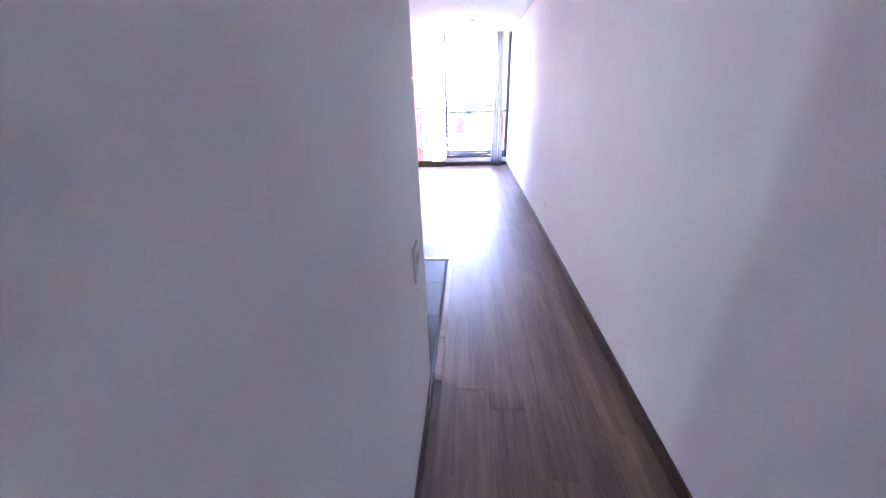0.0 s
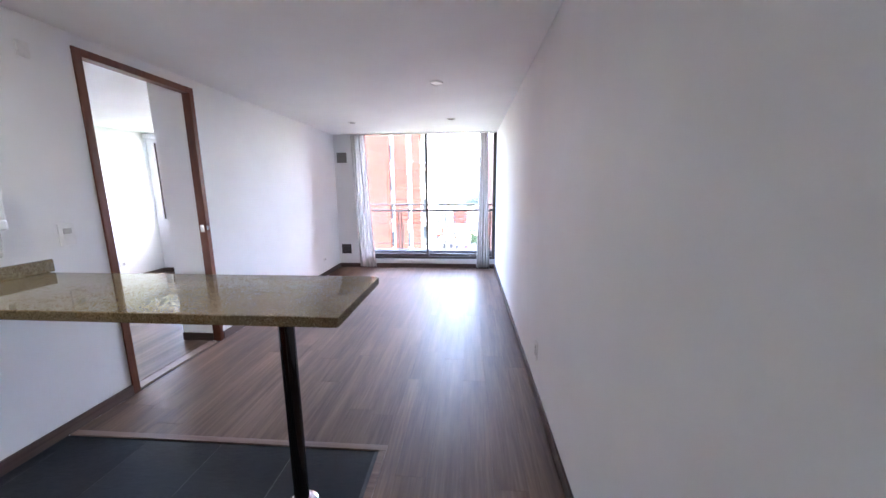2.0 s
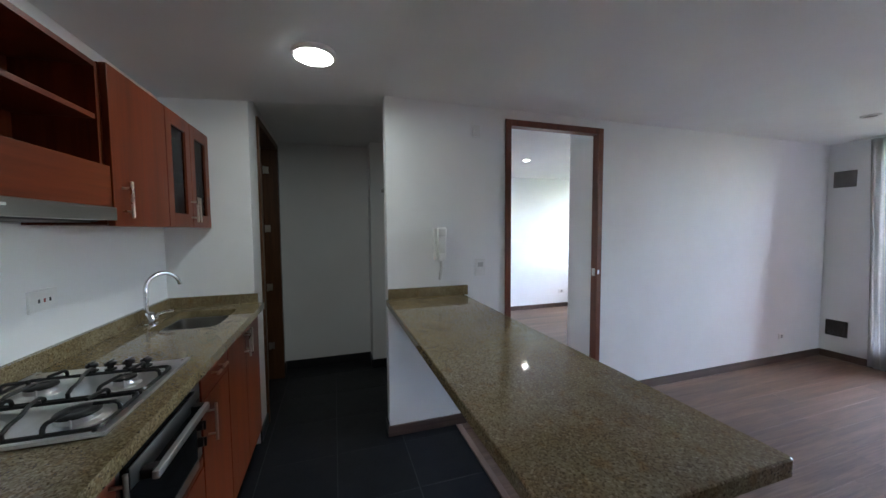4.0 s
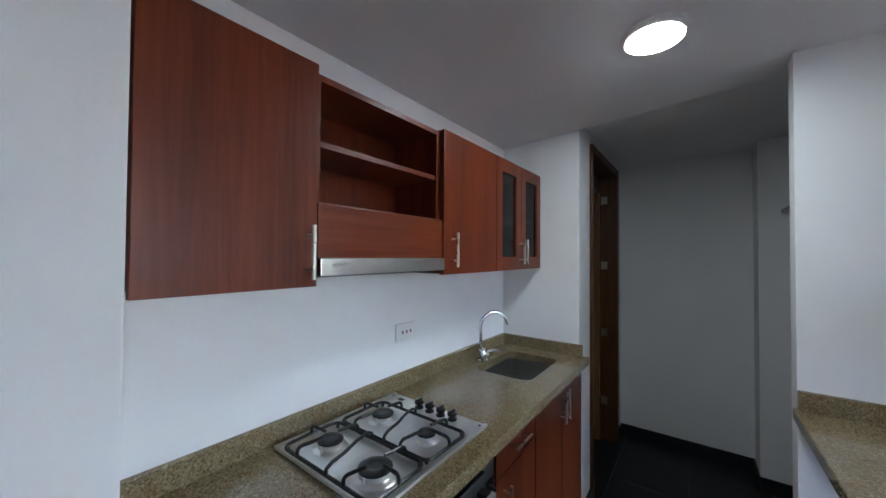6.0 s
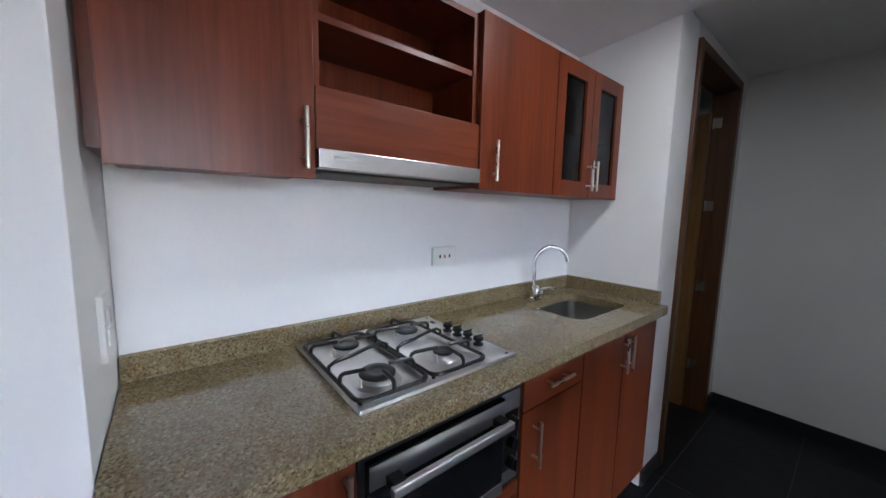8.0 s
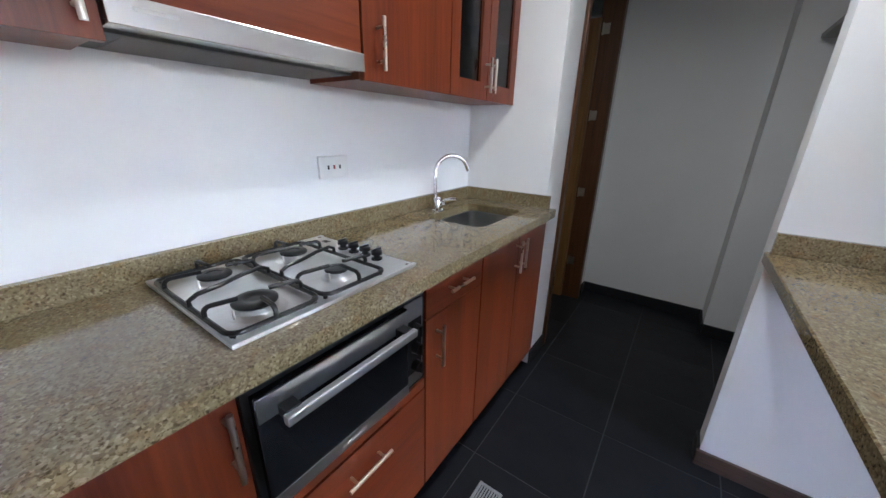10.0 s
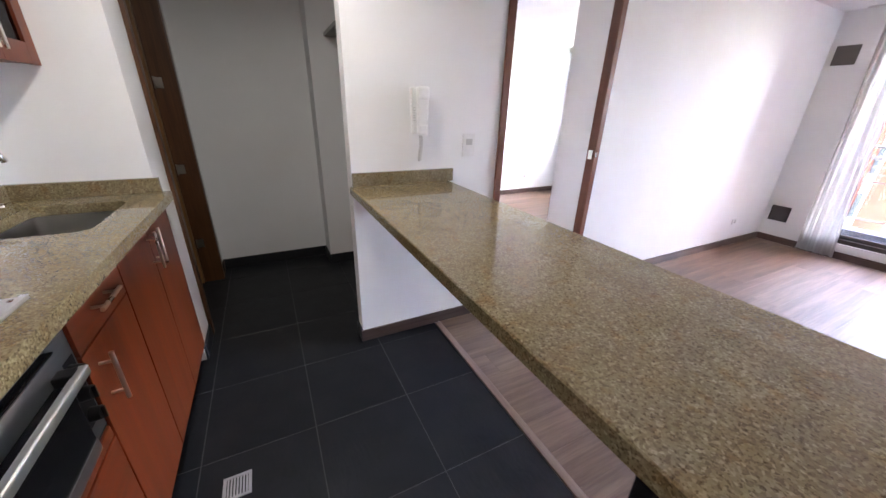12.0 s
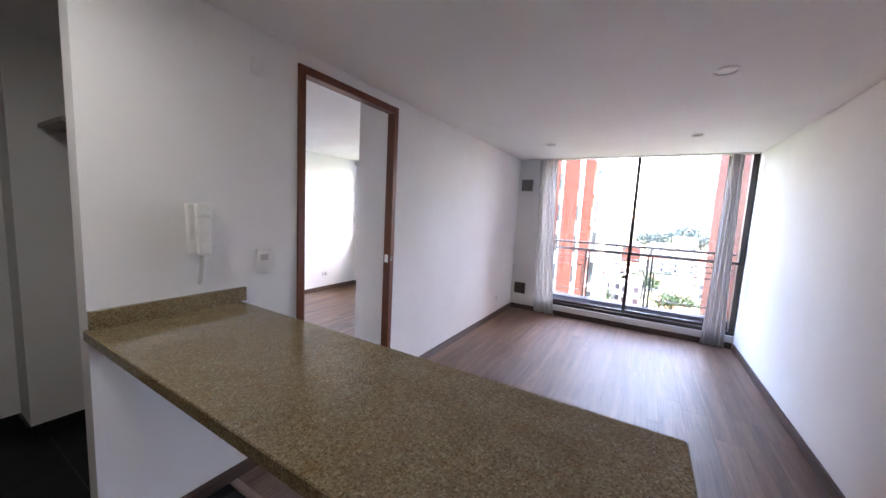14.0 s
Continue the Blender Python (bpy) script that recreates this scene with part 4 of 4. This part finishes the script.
oven()
dr = base("floor_drain", -1.48, 3.445, 0.0, "small square metal floor drain grate in black tile", "drain")
g = Shape().box(-1.525, -1.435, 3.40, 3.41, 0.0015, 0.005).box(-1.525, -1.435, 3.48, 3.49, 0.0015, 0.005).box(-1.525, -1.515, 3.4101, 3.4799, 0.0015, 0.005).box(-1.445, -1.435, 3.4101, 3.4799, 0.0015, 0.005)
for i in range(7):
    g.box(-1.5149, -1.4451, 3.4135 + i * 0.0098, 3.4185 + i * 0.0098, 0.0015, 0.0045)
g.make("grate", DRAINMETAL, dr)
Shape().box(-1.5149, -1.4451, 3.4101, 3.4799, 0.0005, 0.0012).make("sump", SLOT, dr)
sh = base("laundry_shelf", -3.06, 4.46, 1.7, "pale grey shelf board on the laundry niche wall", "shelf")
Shape().box(-3.269, -2.85, 4.185, 4.74, 1.70, 1.722, 0.001).make("board", SHELFBOARD, sh)


# ---------------- balcony and outside ----------------
s = Shape().box(-2.3, 0.75, 8.741, 9.25, -0.3, -0.02)
struct(s.make("balcony_slab", CONCRETE), "pale concrete balcony slab", "balcony")
s = Shape().box(-2.3, 0.70, 8.98, 9.18, -0.02, 0.215, 0.006)
struct(s.make("balcony_kerb", PARAPET), "dark low kerb at the balcony's edge", "kerb")


def balcony_rail():
    r = base("balcony_railing", -0.7, 9.1, 0.2, "grey metal balcony railing with framed panels", "railing")
    t = Shape()
    t.tube((-2.3, 9.1, 1.03), (0.70, 9.1, 1.03), 0.016, n=12).box(-2.3, 0.70, 9.085, 9.115, 0.905, 0.945, 0.004)
    t.box(-2.3, 0.70, 9.093, 9.107, 0.835, 0.847).box(-2.3, 0.70, 9.093, 9.107, 0.765, 0.777)
    t.make("rail", GREYALU, r)
    for x in (-1.96, -1.16, -0.365, 0.43):
        p = Shape().box(x - 0.036, x - 0.012, 9.09, 9.11, 0.216, 0.904).box(x + 0.012, x + 0.036, 9.09, 9.11, 0.216, 0.904).tube((x, 9.1, 0.9), (x, 9.1, 1.02), 0.008, n=8)
        p.make("post", GREYALU, r)
    for x0, x1 in ((-1.91, -1.21), (-1.11, -0.415), (-0.315, 0.38)):
        f = Shape().box(x0, x1, 9.094, 9.106, 0.69, 0.704).box(x0, x1, 9.094, 9.106, 0.315, 0.329).box(x0, x0 + 0.014, 9.094, 9.106, 0.3291, 0.6899).box(x1 - 0.014, x1, 9.094, 9.106, 0.3291, 0.6899)
        f.make("panel_frame", GREYALU, r)


balcony_rail()
# its unseen height and length are added to keep sun off the west wall
s = Shape().box(0.52, 0.75, 8.746, 11.2, -3.0, 10.0)
struct(s.make("balcony_side_wall", BRICKY), "red brick pier beside the balcony, extended to block the sun", "wall")


def brick_tower():
    b = base("brick_apartment_block", -9, 38, -24, "tall red brick apartment block with white concrete strips", "building")
    X1, YF, Z0, Z1 = -3.9, 35.0, -24.0, 26.0
    w = Shape()
    edges = [(-20.0, -7.35, 0.0), (-6.95, -5.75, 0.35), (-5.35, -4.55, 0.7)]
    for a, c, d in edges:
        w.box(a, c, YF + d, YF + 9, Z0, Z1)
    w.make("wall", BRICKX, b)
    c = Shape()
    for a, e in ((-7.349, -6.951), (-5.749, -5.351)):
        c.box(a, e, YF + 0.55, YF + 9, Z0, Z1)
    c.box(-4.549, X1, YF + 1.6, YF + 9, Z0, Z1)
    c.box(-20.3, X1 + 0.2, YF - 0.2, YF + 9.2, Z1 + 0.001, Z1 + 0.6)
    c.make("concrete_strip", CONCRETE, b)
    for i in range(18):
        z = Z0 + 0.8 + i * 2.7
        for x0, x1 in ((-7.349, -7.12), (-5.749, -5.55)):
            Shape().box(x0 + 0.02, x1, YF + 0.50, YF + 0.54, z, z + 1.5).make("window", FARGLASS, b)
        s2 = Shape().box(-4.5, -3.75, YF + 0.5, YF + 1.6, z - 0.25, z - 0.05)
        s2.make("balcony", CONCRETE, b)
        q = Shape().box(-4.5, -3.75, YF + 0.5, YF + 0.54, z + 0.75, z + 0.82)
        for k in range(6):
            q.box(-4.48 + k * 0.14, -4.44 + k * 0.14, YF + 0.5, YF + 0.54, z - 0.05, z + 0.75)
        q.make("balcony_rail", GREYALU, b)
        Shape().box(-4.4, -4.05, YF + 1.54, YF + 1.59, z, z + 1.9).make("window", FARGLASS, b)


brick_tower()
GZ = -24.0
s = Shape().box(-3000, 3000, -600, 4000, GZ - 1, GZ)
struct(s.make("ground", GRASS), "green and grey city ground far below", "ground")
s = Shape().box(-200, 300, 62, 74, GZ + 0.02, GZ + 0.10)
struct(s.make("road", ASPHALT), "grey asphalt city street below", "road")


def house(x, y, w, d, h, roof, first):
    b = base("house", x, y, GZ, "low pale city house with a clay roof" if roof else "pale flat-roofed city block", "building", "city houses")
    Shape().box(x - w / 2, x + w / 2, y, y + d, GZ, GZ + h).make("wall", RENDERED if first else BRICKX, b)
    if roof:
        bm = Shape()
        r = bm.bm
        a = [r.verts.new(p) for p in ((x - w / 2 - 0.4, y - 0.4, GZ + h), (x + w / 2 + 0.4, y - 0.4, GZ + h), (x + w / 2 + 0.4, y + d + 0.4, GZ + h), (x - w / 2 - 0.4, y + d + 0.4, GZ + h), (x - w / 2 - 0.4, y + d / 2, GZ + h + d * 0.22), (x + w / 2 + 0.4, y + d / 2, GZ + h + d * 0.22))]
        for f in ((0, 1, 5, 4), (2, 3, 4, 5), (0, 4, 3), (1, 2, 5), (3, 2, 1, 0)):
            r.faces.new([a[i] for i in f])
        bm.make("roof", ROOFTILE, b)
    else:
        Shape().box(x - w / 2 - 0.2, x + w / 2 + 0.2, y - 0.2, y + d + 0.2, GZ + h + 0.001, GZ + h + 0.5).make("roof", CONCRETE, b)
    g = Shape()
    for i in range(max(1, int(h // 3))):
        for k in range(max(2, int(w // 4))):
            wx = x - w / 2 + 1.2 + k * (w - 2.4) / max(1, int(w // 4) - 1) - 0.6
            g.box(wx, wx + 1.2, y - 0.06, y - 0.01, GZ + 0.9 + i * 3, GZ + 2.3 + i * 3)
    g.make("window", FARGLASS, b)


rnd = random.Random(11)
for row, (y0, n) in enumerate(((82, 9), (110, 11), (150, 12), (210, 12), (300, 12))):
    for i in range(n):
        span = y0 * 0.62
        x = -span * 0.28 + span * i / n + rnd.uniform(-2, 2)
        h = rnd.choice((3.2, 6.2, 6.2, 9.2, 12.2)) + (row > 2) * rnd.choice((0, 3, 9))
        house(x, y0 + rnd.uniform(-5, 8), min(span / n * 0.82, rnd.uniform(9, 16)), rnd.uniform(8, 13), h, h < 7, rnd.random() < 0.9)


def tree(x, y, h, seed, leaf=LEAVES):
    r = random.Random(seed)
    t = base("tree", x, y, GZ, "leafy green street tree with an uneven crown", "tree", "street trees")
    tr = Shape().tube((x, y, GZ), (x, y, GZ + h * 0.5), h * 0.03, h * 0.018, 8)
    tips = []
    for k in range(6):
        a = k * 1.05 + r.uniform(-0.3, 0.3)
        tip = Vector((x + math.cos(a) * h * 0.22, y + math.sin(a) * h * 0.22, GZ + h * r.uniform(0.6, 0.85)))
        tips.append(tip)
        tr.tube((x, y, GZ + h * r.uniform(0.35, 0.48)), tip, h * 0.012, h * 0.004, 6)
    tr.make("trunk", BARK, t)
    bm = bmesh.new()
    for _ in range(420):
        c = r.choice(tips) + Vector((r.gauss(0, 1), r.gauss(0, 1), r.gauss(0, 0.8))) * h * 0.11
        u = Vector((r.gauss(0, 1), r.gauss(0, 1), r.gauss(0, 1))).normalized()
        w = u.orthogonal().normalized()
        q = u.cross(w)
        k = h * r.uniform(0.025, 0.05)
        bm.faces.new([bm.verts.new(c + k * (i * w + j * q + (0.3 * u if i * j > 0 else Vector()))) for i, j in ((-1, -0.6), (1, -0.6), (1, 0.6), (-1, 0.6))])
    s = Shape()
    s.bm.free()
    s.bm = bm
    s.make("crown", leaf, t)


for i in range(26):
    yy = rnd.choice((56, 59, 78, 79, 104, 140))
    tree(-yy * 0.18 + yy * 0.6 * i / 26 + rnd.uniform(-1, 1), yy + rnd.uniform(-1, 1), rnd.uniform(6, 10), i)

# distant trees, with air haze painted into their leaf colour
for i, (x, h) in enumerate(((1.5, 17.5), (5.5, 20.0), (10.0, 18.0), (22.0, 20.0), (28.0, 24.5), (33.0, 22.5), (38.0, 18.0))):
    tree(x, 322 + (i % 3) * 3, h, 60 + i, HAZELEAVES)

# wooded hills on the horizon
bm = bmesh.new()
cols, rows = 90, 12
grid = []
for j in range(rows + 1):
    row = []
    for i in range(cols + 1):
        x = -900 + 2200 * i / cols
        y = 900 + 700 * j / rows
        prof = 12 + 150 * math.exp(-((x - 270) / 160) ** 2) + 25 * math.exp(-((x + 500) / 260) ** 2)
        hgt = 8 + prof * math.sin(math.pi * 0.5 * min(1, j / (rows * 0.7))) + 14 * noise.noise((x * 0.012, y * 0.012, 0.3)) + 7 * noise.noise((x * 0.05, y * 0.05, 2.0))
        row.append(bm.verts.new((x, y, GZ + max(-2, hgt if j else -2))))
    grid.append(row)
for j in range(rows):
    for i in range(cols):
        bm.faces.new((grid[j][i], grid[j][i + 1], grid[j + 1][i + 1], grid[j + 1][i]))
s = Shape()
s.bm.free()
s.bm = bm
struct(s.make("backdrop", HILL), "green wooded hills on the horizon", "hills")


# ---------------- floor pieces ----------------
floor = bpy.data.objects["floor"]
piece_mesh = {}


def piece(name, w, l, mat, bev=0.0012, depth=0.011):
    key = (name, round(w, 3), round(l, 3))
    if key not in piece_mesh:
        b = bmesh.new()
        hw, hl = w / 2, l / 2
        lo = [b.verts.new((x, y, -depth)) for x, y in ((-hw, -hl), (hw, -hl), (hw, hl), (-hw, hl))]
        mi = [b.verts.new((x, y, -bev)) for x, y in ((-hw, -hl), (hw, -hl), (hw, hl), (-hw, hl))]
        up = [b.verts.new((x, y, 0)) for x, y in ((-hw + bev, -hl + bev), (hw - bev, -hl + bev), (hw - bev, hl - bev), (-hw + bev, hl - bev))]
        b.faces.new(up)
        for p, q in ((lo, mi), (mi, up)):
            for i in range(4):
                j = (i + 1) % 4
                b.faces.new((p[i], p[j], q[j], q[i]))
        me = bpy.data.meshes.new(name)
        b.to_mesh(me)
        b.free()
        me.materials.append(mat)
        piece_mesh[key] = me
    return piece_mesh[key]


def lay(name, x0, x1, y0, y1, mat, gap, bev):
    ob = new(name, piece(name, x1 - x0 - gap, y1 - y0 - gap, mat, bev))
    ob.location = ((x0 + x1) / 2, (y0 + y1) / 2, 0)
    ob.parent = floor
    return ob


PW, PL = 0.152, 1.22
rnd = random.Random(4)


def planks(xa, xb, ya, yb, name="plank"):
    x = xb
    while x > xa + 0.01:
        w0 = max(xa, x - PW)
        y = ya - rnd.uniform(0, PL)
        while y < yb:
            a, b = max(ya, y), min(yb, y + PL)
            if b - a > 0.02:
                lay(name, w0, x, a, b, PLANK, 0.0003, 0.0005)
            y += PL
        x = w0


planks(-0.335, 0.50, 0.79, 8.567)
planks(-0.373, -0.335, 0.79, 3.19)
planks(-2.098, -0.335, 4.549, 8.567)
planks(-4.87, -2.21, 4.84, 8.09)

T = 0.41
s = Shape().box(-3.499, -2.205, 1.63, 4.74, -0.0125, -0.0012).box(-2.2045, -0.373, 2.825, 4.511, -0.0125, -0.0012)
struct(s.make("grout", GROUT), "grey grout bed between the black tiles", "grout")
for i in range(-6, 8):
    for j in range(-2, 5):
        xa, xb = -2.03 + (i - 1) * T, -2.03 + i * T
        ya, yb = 3.73 + (j - 1) * T, 3.73 + j * T
        xa, xb = max(xa, -3.499), min(xb, -0.372)
        yb2 = 4.74 if xb <= -2.12 else 4.512
        ya, yb = max(ya, 2.825 if xa > -2.5 else 1.63), min(yb, yb2)
        if xb - xa > 0.03 and yb - ya > 0.03:
            lay("tile", xa, xb, ya, yb, SLATE, 0.0035, 0.0008)
